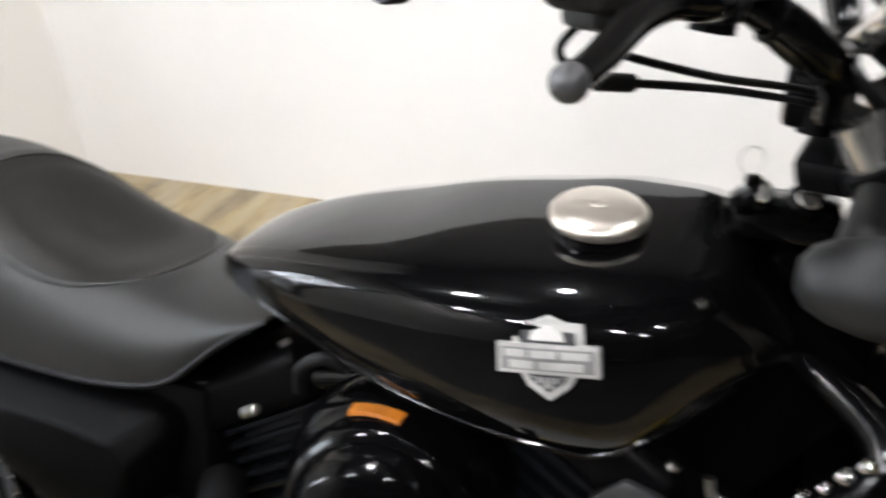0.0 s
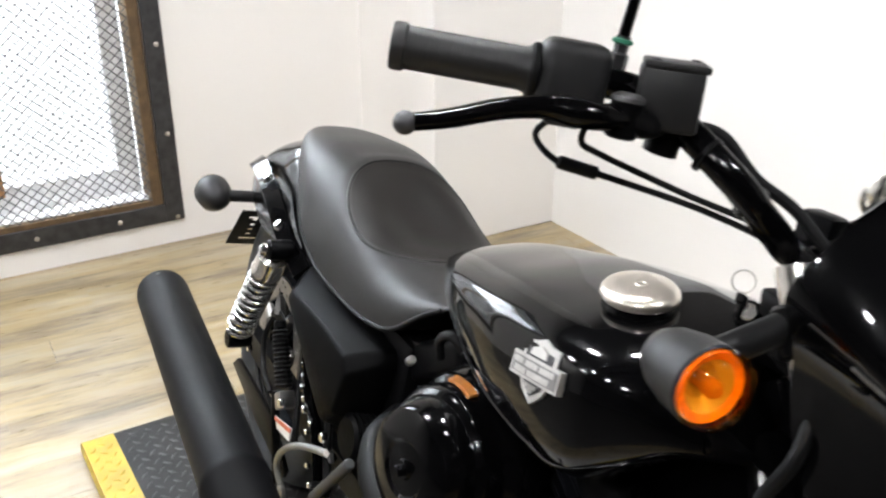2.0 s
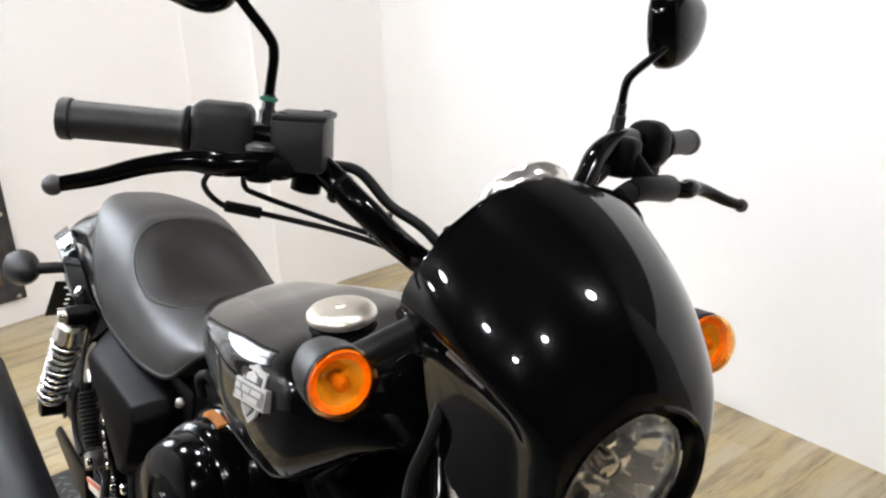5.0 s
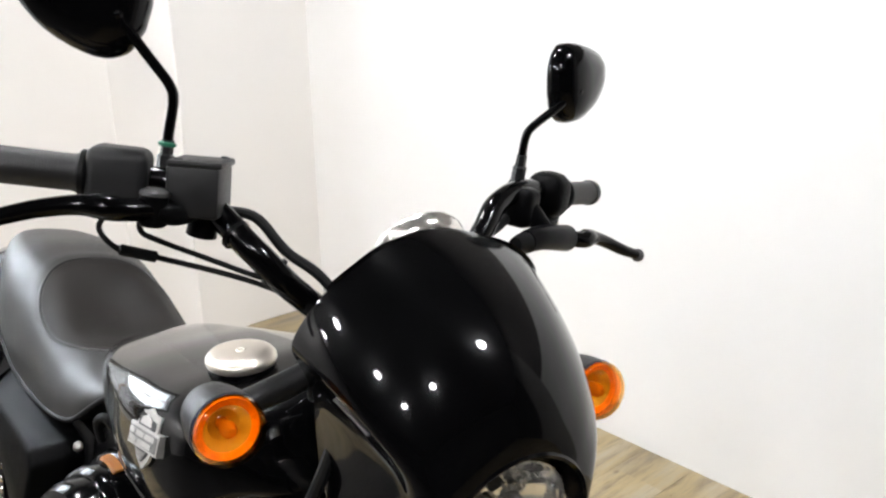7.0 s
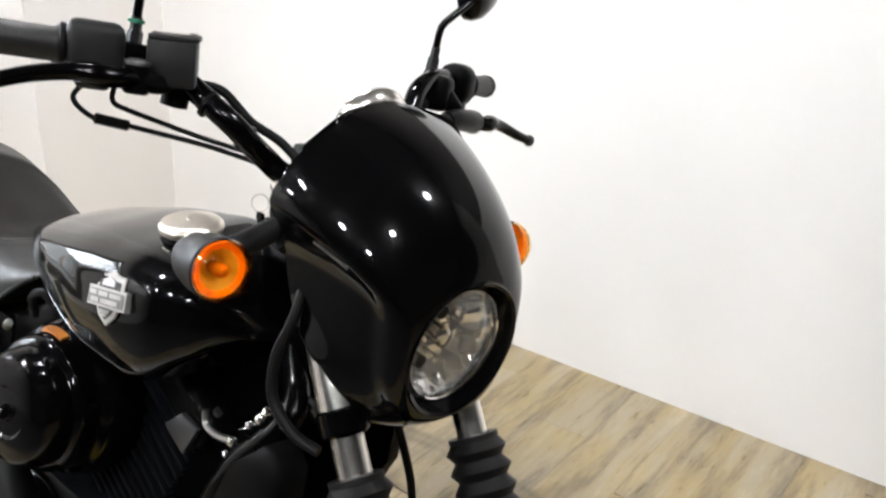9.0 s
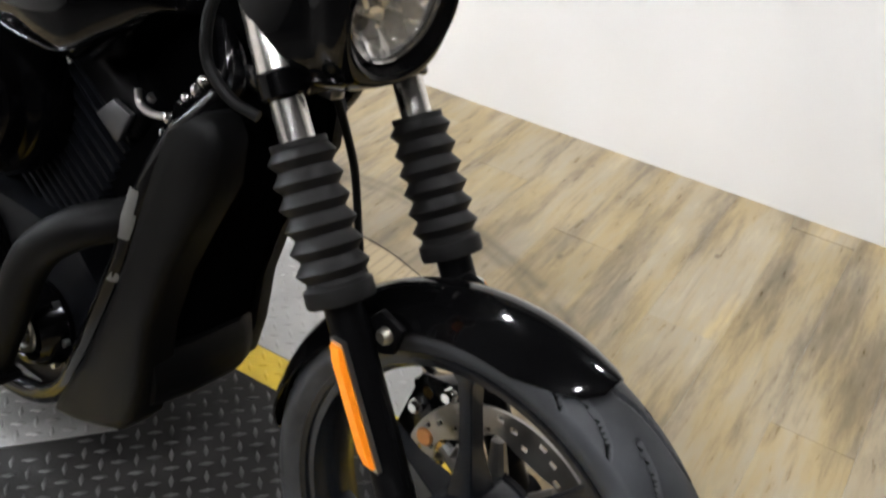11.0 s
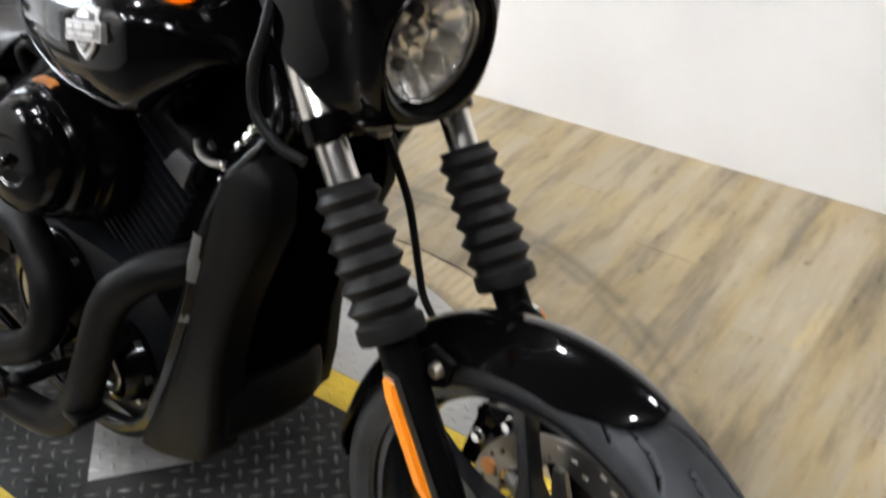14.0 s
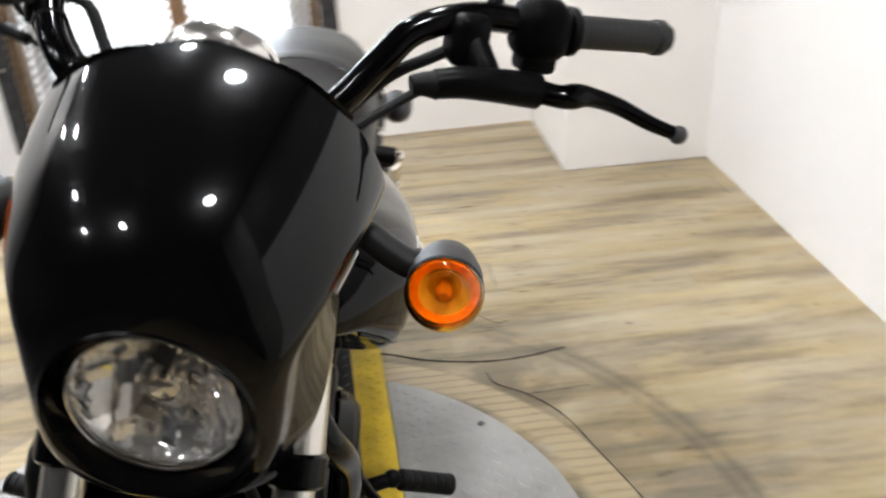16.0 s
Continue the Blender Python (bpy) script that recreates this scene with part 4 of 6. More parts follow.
OPEN_R = 0.0745
RIM_DEG = [-118, -90, -62, -35, -10, 12, 30, 45, 62, 76, 90, 104]     # angle round the lamp: -90 below, 0 beside, 90 above
ex = bent(RIM_DEG, [-0.278, -0.262, -0.278, -0.328, -0.383, -0.394, -0.392, -0.383, -0.376, -0.384, -0.392, -0.384])
ey = bent(RIM_DEG, [-0.080, 0.0, 0.080, 0.116, 0.1185, 0.1285, 0.1376, 0.1193, 0.0865, 0.0563, 0.0, -0.0563])
ez = bent(RIM_DEG, [0.725, 0.716, 0.725, 0.768, 0.8308, 0.9039, 0.9319, 0.9708, 1.0036, 1.0168, 1.027, 1.0168])


def fairing_point(deg, side, t):
    """deg: -90 under the lamp, 0 beside it, 90 above; t: 0 at the lamp's opening, 1 at the rear rim."""
    a = radians(deg)
    o = LC + LN * 0.022 + OPEN_R * (math.cos(a) * LX + math.sin(a) * LY)
    e = V((ex(deg), ey(deg), ez(deg)))
    k = 0.5 * math.pi * t
    flat = -0.076 * smoothstep(35, 80, deg)
    radial = (1 - flat) * math.sin(k) ** 0.903 + flat * t
    back = (1 - flat) * (1 - max(0.0, math.cos(k)) ** 1.868) + flat * t
    p = V((o.x + (e.x - o.x) * back, o.y + (e.y - o.y) * radial, o.z + (e.z - o.z) * radial))
    s1, s2 = math.sin(math.pi * t), math.sin(2 * math.pi * t)
    p.x -= 0.0256 * smoothstep(0, 45, deg) * max(0.0, 1 - (p.y / 0.125) ** 2) * s1
    for c, b1, b2 in ((90, 0.0242, -0.0010), (55, 0.0037, 0.0022), (25, 0.0014, 0.0002), (0, 0.0192, -0.0139)):
        p.x += math.exp(-((deg - c) / 22) ** 2) * (b1 * s1 + b2 * s2)
    low = 1 - smoothstep(1, 18, deg)
    p.y -= 0.009 * low * smoothstep(0.16, 0.42, t) * (1 if deg > -60 else 0.4)
    if side < 0:
        p.y = -p.y
    return p


rings = []
for i in range(0, 41):
    t = i / 40
    ring = [fairing_point(d, 1, t) for d in np.linspace(-90, 90, 91)] + [fairing_point(d, -1, t) for d in np.linspace(88, -88, 89)]
    rings.append(ring)
fairing = upper("fairing", shell(rings, 0.003), PAINT, None, "gloss black headlamp fairing", 40)
LM = Matrix((LX.to_4d(), LY.to_4d(), LN.to_4d(), (0, 0, 0, 1))).transposed()
LM.translation = LC
LM[3] = (0, 0, 0, 1)
upper("lamp_surround", lathe([(0.0768, 0.021), (0.0745, 0.024), (0.071, 0.022), (0.0675, 0.006), (0.0665, -0.04), (0.0755, -0.04), (0.0768, 0.0)], LM, 64, True), GLOSS, fairing, "black inner ring round the headlamp")
lamp = upper("headlamp", lathe([(0.0655, 0.000), (0.0665, 0.006), (0.0605, 0.010), (0.0615, 0.011), (0.0605, 0.008), (0.0625, 0.0)], LM, 64, True), CHROME, None, "round clear headlamp with chrome rim")
bowl = [(0.0605, 0.004)] + [(0.0605 * math.sqrt(1 - h), 0.004 - 0.042 * h) for h in np.linspace(0.05, 0.97, 26)] + [(0.006, -0.0385), (0.0, -0.0385)]
bm = lathe(bowl, None, 120)
tilts = {}
for v in bm.verts:      # upright flat facets, each at its own slant
    r = math.hypot(v.co.x, v.co.y)
    if 0.001 < r < 0.060:
        u = v.co.x / 0.0148 + 0.5
        w = v.co.y / 0.026 + 0.37 * (math.floor(u) % 3)
        cell = (math.floor(u), math.floor(w))
        if cell not in tilts:
            tilts[cell] = (random.uniform(-0.75, 0.75), random.uniform(-0.65, 0.65))
        fu, fw_ = u - cell[0] - 0.5, w - cell[1] - 0.5
        v.co.z += smoothstep(0.0600, 0.054, r) * (0.0148 * fu * tilts[cell][0] + 0.026 * fw_ * tilts[cell][1])
bmesh.ops.transform(bm, matrix=LM, verts=bm.verts[:])
upper("reflector_bowl", bm, BOWL, lamp, "faceted mirror bowl", 14)
upper("bulb_shield", lathe([(0.0, -0.004), (0.0075, -0.0045), (0.0110, -0.007), (0.0120, -0.011), (0.0118, -0.024), (0.0100, -0.024), (0.0100, -0.011), (0.0, -0.010)], LM, 32), CHROME, lamp, "chrome bulb shield")
for u, w in ((-0.016, -0.030), (0.0, 0.024)):
    upper("bulb_socket", rod(LC + LN * -0.030 + LY * w + LX * u, LC + LN * -0.016 + LY * w + LX * u, 0.0075, n=18), HOUSING, lamp, "dark side bulb socket")
dome = [(0.0605 * math.sin(a), 0.006 + 0.013 * (math.cos(a) - math.cos(1.25)) / (1 - math.cos(1.25))) for a in np.linspace(0, 1.25, 12)]
dome = [(r / math.sin(1.25), h) for r, h in dome]
lens = upper("lens", lathe([(r, h) for r, h in dome] + [(r * 0.985, h - 0.0025) for r, h in dome[::-1]], LM, 64), CLEAR, lamp, "clear domed lens")
lens.visible_shadow = False
# the pale reflection along the fold, put in as a steel strip
for s in (-1, 1):
    upper("fold_glint", sweep([fairing_point(13, s, t) + V((0.001, s * 0.001, 0.001)) for t in (0.50, 0.60, 0.70)], 0.0032, 8, flat=0.5), STEEL, fairing, "steel strip for the pale reflection at the fairing's fold")

# ---- speedometer ----
GM = along((-0.414, 0.002, 0.991), (-0.493, 0.002, 1.0530))
gauge = upper("speedometer", lathe([(0.0, -0.045), (0.033, -0.040), (0.042, -0.02), (0.0435, 0.012), (0.041, 0.02), (0.0, 0.02)], GM, 48), PLASTIC, None, "round speedometer with chrome bezel")
upper("bezel", lathe([(0.0430, 0.004), (0.0455, 0.008), (0.0455, 0.018), (0.0440, 0.022), (0.041, 0.024), (0.038, 0.021)], GM, 48), CAP, gauge, "chrome bezel")
upper("dial_glass", lathe([(0.0, 0.0235), (0.040, 0.022), (0.040, 0.019), (0.0, 0.020)], GM, 48), GLOSS, gauge, "dark dial glass")

# ---- indicators ----
def indicator(put, c, s, stalk, r=0.0305, ahead=1, lens=True, yaw=0.0):
    c = V(c)
    m = along(c, c + V((ahead, yaw, 0.03)))
    ind = put("indicator", lathe([(0.0, -0.062), (0.010, -0.0605), (0.019, -0.054), (0.0255, -0.041), (r - 0.0005, -0.020), (r + 0.001, 0.002), (r - 0.001, 0.005), (r - 0.002, 0.003), (0.012, -0.013), (0.0, -0.015)], m, 36), HOUSING, None, "black bullet indicator")
    put("stalk", sweep([c + V((-0.03 * ahead, 0, 0)), c + V((-0.032 * ahead, -s * 0.03, 0.004)), V(stalk)], 0.0125, 14), HOUSING, ind)
    if lens:
        d = [((r + 0.001) * math.sin(a), 0.004 + 0.025 * math.cos(a) ** 0.85) for a in np.linspace(0, 1.5, 12)]
        put("lens", lathe([(x, h) for x, h in d] + [(x * 0.93, h - 0.003) for x, h in d[::-1]], m, 36), AMBER, ind, "amber lens").visible_shadow = False
        put("lens_inside", lathe([(0.0, -0.012), (0.010, -0.011), (0.016, -0.005), (0.0205, 0.003), (0.0212, 0.003), (0.0205, -0.004), (0.0, -0.014)], m, 30), AMBER_IN, ind, "warm mirror bowl inside")
        put("lens_rim", lathe([(0.0207, 0.004), (0.0268, 0.0065), (0.0274, 0.002), (0.0207, 0.0)], m, 36, True), AMBER_RING, ind, "deep orange rim inside the lens")
        put("bulb", lathe([(0.0, 0.013), (0.004, 0.012), (0.0068, 0.008), (0.0075, 0.003), (0.006, -0.004), (0.006, -0.012), (0.0, -0.012)], m, 18), AMBER_BULB, ind, "small amber bulb")
    return ind


indicator(body, (-0.402, -0.206, 0.853), -1, (-0.425, -0.115, 0.885), yaw=-0.10)
indicator(body, (-0.343, 0.177, 0.870), 1, (-0.385, 0.108, 0.892), yaw=-0.10)
for s in (-1, 1):
    indicator(body, (-1.785, s * 0.190, 0.553), s, (-1.745, s * 0.075, 0.56), 0.036, -1)

# ---- handlebar and controls, turned a little to the right ----
SIDE = {-1: dict(g0=(-0.598, -0.272, 1.026), g1=(-0.652, -0.370, 1.024), ball=(-0.553, -0.396, 0.984), pivot=(-0.522, -0.236, 1.010), stem=(-0.586, -0.204, 1.035), bend=(-0.586, -0.201, 1.109), joint=(-0.596, -0.256, 1.169), bar=((-0.462, -0.075, 0.928), (-0.460, -0.122, 0.950), (-0.481, -0.158, 0.983), (-0.556, -0.195, 1.024))),
        1: dict(g0=(-0.528, 0.272, 1.044), g1=(-0.562, 0.372, 1.044), ball=(-0.470, 0.374, 0.981), pivot=(-0.478, 0.243, 1.000), stem=(-0.535, 0.205, 1.060), bend=(-0.521, 0.194, 1.116), joint=(-0.513, 0.258, 1.170), bar=((-0.462, 0.064, 0.960), (-0.474, 0.106, 1.005), (-0.488, 0.135, 1.035), (-0.506, 0.190, 1.050)))}
hb = body("handlebar", sweep([SIDE[1]["g1"], SIDE[1]["g0"], *SIDE[1]["bar"][::-1], (-0.468, 0.0, 0.948), *SIDE[-1]["bar"], SIDE[-1]["g0"], SIDE[-1]["g1"]], 0.0125, 14, 7), GLOSS, None, "black handlebar")
for s in (-1, 1):
    S = {k: V(v) for k, v in SIDE[s].items() if k != "bar"}
    body("riser", merge(obox((-0.472 + 0.005 * s, s * 0.042, 0.934), (0.036, 0.026, 0.052), None, 0.006), rod((-0.468, s * 0.042, 0.905), (-0.468, s * 0.042, 0.93), 0.016)), SATIN, hb, "black riser clamp")
    g0, g1 = S["g0"], S["g1"]
    gl = (g1 - g0).length
    prof = [(0.0, 0.0), (0.0185, 0.0), (0.019, 0.004), (0.0172, 0.008)]
    for k in range(9):
        h, d = 0.012 + k * (gl - 0.03) / 9, (gl - 0.03) / 9
        prof += [(0.0169, h), (0.0169, h + d * 0.80), (0.01695, h + d * 0.85), (0.01695, h + d * 0.95)]
    prof += [(0.017, gl - 0.012), (0.0188, gl - 0.010), (0.0188, gl - 0.002), (0.0175, gl), (0.0, gl)]
    prof = [(r * (1.0 if s < 0 else 0.88), h * (1.0 if s < 0 else 0.95)) for r, h in prof]
    body("grip", lathe(prof, along(g0, g1), 32), GRIP, hb, "black rubber grip")
    # switch housing
    d = (g1 - g0).normalized()
    q = d.to_track_quat("Y", "Z").to_matrix()
    cc = g0 - d * 0.030
    # the left housing's shade is put into a darker plastic
    sw = body("switch_housing", merge(obox(cc, (0.048, 0.054, 0.056), q, 0.010 if s < 0 else 0.020, 3 if s < 0 else 5), obox(cc + V((0.0, 0, -0.028)), (0.030, 0.034, 0.02), q, 0.006)), HOUSING if s < 0 else PLASTIC, None, "grained black switch housing")
    body("switch_band", rod(cc + d * 0.026, cc + d * 0.034, 0.022, bevel=0.002), RUBBER, sw)
    body("switch_button", obox(cc + V((-0.026, 0, 0.004)), (0.008, 0.016, 0.012), q, 0.003), RUBBER, sw)
    # lever perch and lever
    pv, lb = S["pivot"], S["ball"]
    root = V(SIDE[s]["bar"][3]) + V((0.012, -s * 0.012, -0.008))
    perch = body("lever_perch", merge(obox(root + V((0, 0, -0.010)), (0.036, 0.034, 0.046), q, 0.010, 3), sweep([(-0.452, 0.154, 1.001), (-0.457, 0.178, 1.004), (-0.466, 0.210, 1.003), pv], lambda t: 0.0125 + 0.0035 * t, 14), sweep([root, root.lerp(V((-0.463, 0.205, 0.998)), 0.5), (-0.463, 0.205, 0.998)], 0.0115, 12)) if s > 0 else merge(obox(root, (0.044, 0.040, 0.034), q, 0.009, 3), rod(pv + V((0, 0, -0.015)), pv + V((0, 0, 0.013)), 0.0125, bevel=0.002),
                                      sweep([root, root.lerp(pv, 0.55) + V((0.008, 0, -0.005)), pv], 0.014, 12, flat=0.8)), SATIN, None, "satin black lever perch")
    if s < 0:
        body("pivot_cap", lathe([(0.0, 0.006), (0.008, 0.0055), (0.0125, 0.003), (0.0135, 0.0), (0.0, 0.0)], along(pv + V((0, 0, 0.0125)), pv + V((0, 0, 1))), 24), GRIP, perch, "dull grey pivot cap")
    o = (lb - pv)
    lev = [pv, pv + o * 0.17 + V((0.005, 0, 0.003)), pv + o * 0.34 + V((-0.003, 0, 0.008)), pv + o * 0.56 + V((-0.006, 0, 0.007)), pv + o * 0.80 + V((-0.002, 0, 0.002)), lb]
    body("lever", sweep(lev, lambda t: 0.0122 - 0.0050 * t + 0.0022 * math.exp(-((t - 0.30) / 0.10) ** 2), 12, 8, flat=0.85), GLOSS, perch, "gloss black lever")
    body("lever_ball", ball(lb, 0.0085, n=18), GREY, perch, "worn grey ball end")
    # mirror
    b0, bd, jt = S["stem"], S["bend"], S["joint"]
    stem = [b0, b0.lerp(bd, 0.5), bd - (bd - b0) * 0.12, bd + (jt - bd) * 0.10, bd.lerp(jt, 0.5), jt]
    mr = body("mirror", sweep(stem, 0.0050, 12), GLOSS, None, "black mirror with a rounded wedge head")
    body("mirror_nut", lathe([(0.0, 0.0), (0.010, 0.0), (0.010, 0.010), (0.008, 0.014), (0.008, 0.030), (0.006, 0.032), (0.006, 0.045), (0.0, 0.045)], along(b0 - V((0, 0, 0.016)), bd), 6), HOUSING, mr, "mirror lock nut")
    mc = jt + V((-0.026, s * 0.022, 0.012))
    out = [(-0.066, -0.020), (-0.052, -0.048), (-0.020, -0.058), (0.030, -0.042), (0.066, -0.010), (0.074, 0.016), (0.066, 0.036), (0.030, 0.048), (-0.020, 0.052), (-0.052, 0.044), (-0.068, 0.016)]
    turn = Matrix.Rotation(radians(-18 if s < 0 else 20), 3, "Z") @ Matrix.Rotation(radians(s * 4), 3, "X") @ Matrix.Rotation(radians(-6), 3, "Y")
    fine = [V((0, p.y * (0.86 if s < 0 else 0.88), p.z * 0.86)) for p in spline([(0, u, w) for u, w in out + out[:1]], 4)[:-1]]
    rings = []
    for dx, k in ((0.024, 0.10), (0.0235, 0.42), (0.019, 0.72), (0.011, 0.92), (0.0, 1.0), (-0.010, 1.0), (-0.012, 0.96)):
        rings.append([mc + turn @ V((dx, s * p.y * k, p.z * k)) for p in fine])
    body("mirror_shell", loft(rings), GLOSS, mr, "gloss black mirror shell", 60)
    body("mirror_glass", loft([[mc + turn @ V((-0.0122, p.y * s * 0.93, p.z * 0.93)) for p in fine], [mc + turn @ V((-0.0135, p.y * s * 0.93, p.z * 0.93)) for p in fine]]), MIRROR, mr, "mirror glass")
    body("mirror_joint", ball(jt, 0.0066, n=14), GLOSS, mr)

gb0, gb1 = V(SIDE[-1]["stem"]).lerp(V(SIDE[-1]["bend"]), 0.30), V(SIDE[-1]["bend"])
body("mirror_tag", lathe([(0.0054, 0.0), (0.0085, 0.001), (0.0085, 0.004), (0.0054, 0.005)], along(gb0, gb1), 12, True), GREEN, None, "green band on the mirror stem")
rq = Matrix.Rotation(radians(52), 3, "Z") @ Matrix.Rotation(radians(-4), 3, "Y")
res = body("brake_reservoir", obox((-0.531, -0.192, 1.028), (0.047, 0.054, 0.047), rq, 0.004), HOUSING, None, "square black brake fluid reservoir")
body("reservoir_lid", obox((-0.531, -0.192, 1.0525), (0.0482, 0.0552, 0.006), rq, 0.002), HOUSING, res)
body("reservoir_neck", rod((-0.532, -0.185, 0.985), (-0.530, -0.184, 1.005), 0.014), SATIN, res)
for u, w in ((0.016, 0.02), (-0.016, -0.02)):
    p = V((-0.531, -0.192, 1.0555)) + rq @ V((u, w, 0))
    body("lid_screw", rod(p, p + V((0, 0, 0.0015)), 0.004, n=10), GREY, res)
body("clutch_perch_boot", sweep([(-0.4485, 0.134, 0.998), (-0.451, 0.146, 1.000), (-0.453, 0.156, 1.000)], lambda t: 0.0085 + 0.004 * t, 14), RUBBER, None, "black rubber clutch cable boot")

# ---- cables ----
cables = [
    ("throttle_cable", [(-0.585, -0.245, 1.000), (-0.602, -0.254, 0.976), (-0.584, -0.240, 0.959), (-0.569, -0.209, 0.955), (-0.515, -0.135, 0.944), (-0.455, -0.095, 0.930), (-0.40, -0.07, 0.90)], 0.0027),
    ("throttle_cable", [(-0.570, -0.228, 1.000), (-0.583, -0.222, 0.978), (-0.574, -0.207, 0.970), (-0.53, -0.150, 0.954), (-0.455, -0.090, 0.938), (-0.40, -0.065, 0.90)], 0.0027),
    ("brake_line", [(-0.540, -0.165, 1.008), (-0.517, -0.140, 1.006), (-0.490, -0.119, 0.980), (-0.456, -0.092, 0.958), (-0.41, -0.06, 0.90), (-0.37, -0.02, 0.76), (-0.35, 0.02, 0.69)], 0.0050),
    ("wiring_loom", [(-0.565, -0.208, 1.004), (-0.520, -0.168, 0.996), (-0.494, -0.146, 0.974), (-0.465, -0.112, 0.948), (-0.42, -0.05, 0.90)], 0.0050),
    ("clutch_cable", [(-0.452, 0.152, 1.000), (-0.440, 0.125, 0.985), (-0.415, 0.085, 0.955), (-0.39, 0.06, 0.90), (-0.42, 0.06, 0.76)], 0.0042),
    ("wiring_loom", [(-0.510, 0.190, 1.030), (-0.492, 0.150, 1.012), (-0.482, 0.115, 0.992), (-0.465, 0.08, 0.955), (-0.42, 0.05, 0.90)], 0.0055),
    ("speedo_hose", [(-0.385, -0.105, 0.850), (-0.372, -0.128, 0.805), (-0.384, -0.133, 0.760), (-0.380, -0.133, 0.716), (-0.350, -0.128, 0.688), (-0.318, -0.118, 0.678)], 0.0060),
]
for nm, pts, r in cables:
    body(nm, sweep(pts, r, 10, 8), RUBBER, None, "black cable sleeve")
for p, q in (((-0.584, -0.240, 0.959), (-0.569, -0.209, 0.955)),):
    body("cable_adjuster", rod(p, q, 0.0056, n=12, bevel=0.0015), RUBBER, None, "black cable adjuster sleeve")
for p in ((-0.4705, -0.140, 0.9665), (-0.500, -0.167, 0.993)):
    body("cable_tie", lathe([(0.0122, -0.002), (0.0148, -0.002), (0.0148, 0.002), (0.0122, 0.002)], along(p, V(p) + (V((0.021, 0.036, -0.033)) if p[2] < 0.98 else V((0.04, 0.02, -0.022)))), 16, True), SATIN, None, "black cable tie")

# ---- ignition with key ----
lock = body("ignition_lock", merge(rod((-0.512, -0.048, 0.846), (-0.4985, -0.070, 0.862), 0.0125, bevel=0.003), rod((-0.474, -0.048, 0.846), (-0.4655, -0.070, 0.863), 0.0135, bevel=0.003), obox((-0.478, -0.038, 0.838), (0.075, 0.05, 0.032), None, 0.008)), GLOSS, None, "black ignition lock")
for a, b, r in (((-0.4985, -0.0700, 0.862), (-0.4972, -0.0722, 0.8636), 0.0078), ((-0.4655, -0.0700, 0.863), (-0.4647, -0.0722, 0.8648), 0.0090)):
    body("lock_face", rod(a, b, r, bevel=0.001), CAP, lock, "chrome lock face")
key = thing("ignition_key", merge(obox((-0.5035, -0.0765, 0.864), (0.0075, 0.0035, 0.020), None, 0.0012), obox((-0.504, -0.0765, 0.872), (0.012, 0.0045, 0.010), None, 0.002)), GLOSS, "small black ignition key with a thin split ring", "key")
key.matrix_world = bike.matrix_world
ringm = along((-0.507, -0.077, 0.887), (-0.42, -0.20, 0.90))
part("key_ring", lathe([(0.0098 + 0.0006 * math.cos(a), 0.0006 * math.sin(a)) for a in np.linspace(0, 2 * math.pi, 9)[:-1]], ringm, 28, True), STEEL, key, "thin steel split ring")

# ---- tank ----
tz = curve([-1.005, -0.985, -0.94, -0.875, -0.80, -0.73, -0.654, -0.584, -0.54, -0.50, -0.46, -0.425], [0.710, 0.737, 0.7610, 0.7825, 0.801, 0.818, 0.830, 0.839, 0.839, 0.833, 0.798, 0.755])
tb = curve([-1.005, -0.985, -0.93, -0.86, -0.80, -0.70, -0.62, -0.56, -0.50, -0.46, -0.425], [0.706, 0.705, 0.703, 0.693, 0.676, 0.658, 0.653, 0.655, 0.698, 0.730, 0.738])
tw = curve([-1.005, -0.985, -0.93, -0.86, -0.77, -0.68, -0.60, -0.54, -0.48, -0.445, -0.425], [0.042, 0.076, 0.1130, 0.1430, 0.1648, 0.1790, 0.1822, 0.1755, 0.140, 0.103, 0.055])
tm = curve([-1.005, -0.93, -0.80, -0.60, -0.48, -0.425], [0.7075, 0.7195, 0.7300, 0.7420, 0.7475, 0.7435])


def tank_point(x, a):
    c, s = math.cos(a), math.sin(a)
    up, dn = tz(x) - tm(x), tm(x) - tb(x)
    u = (x + 0.72) / 0.28
    y = tw(x) * math.copysign(abs(c) ** (1.601 + 0.197 * u if s > 0 else 0.164), c)
    if s > 0:
        y *= 1 + 0.198 * math.sin(2 * math.asin(min(1.0, s))) ** 2      # full shoulders
        z = tm(x) + up * s ** (0.97 + 0.042 * u)
    else:
        z = tm(x) - dn * abs(s) ** 0.843
    return V((x - 0.040 * (x + 1.0), y, z))


st = np.concatenate([np.linspace(-1.005, -0.95, 10)[:-1], np.linspace(-0.95, -0.50, 40)[:-1], np.linspace(-0.50, -0.425, 14)])
tank = body("fuel_tank", loft([[tank_point(x, 2 * math.pi * k / 128) for k in range(128)] for x in st]), PAINT, None, "gloss black teardrop fuel tank", 50)
seam = [tank_point(x, radians(-52)) for x in np.linspace(-0.96, -0.47, 12)]
for s in (1, -1):
    body("tank_seam", sweep([(p.x, s * p.y, p.z - 0.001) for p in seam], 0.0022, 8), GLOSS, tank)
CAPC = V((-0.6125, -0.0835, 0.8180))
cm = along(CAPC, CAPC + V((0.02, -0.22, 1)))
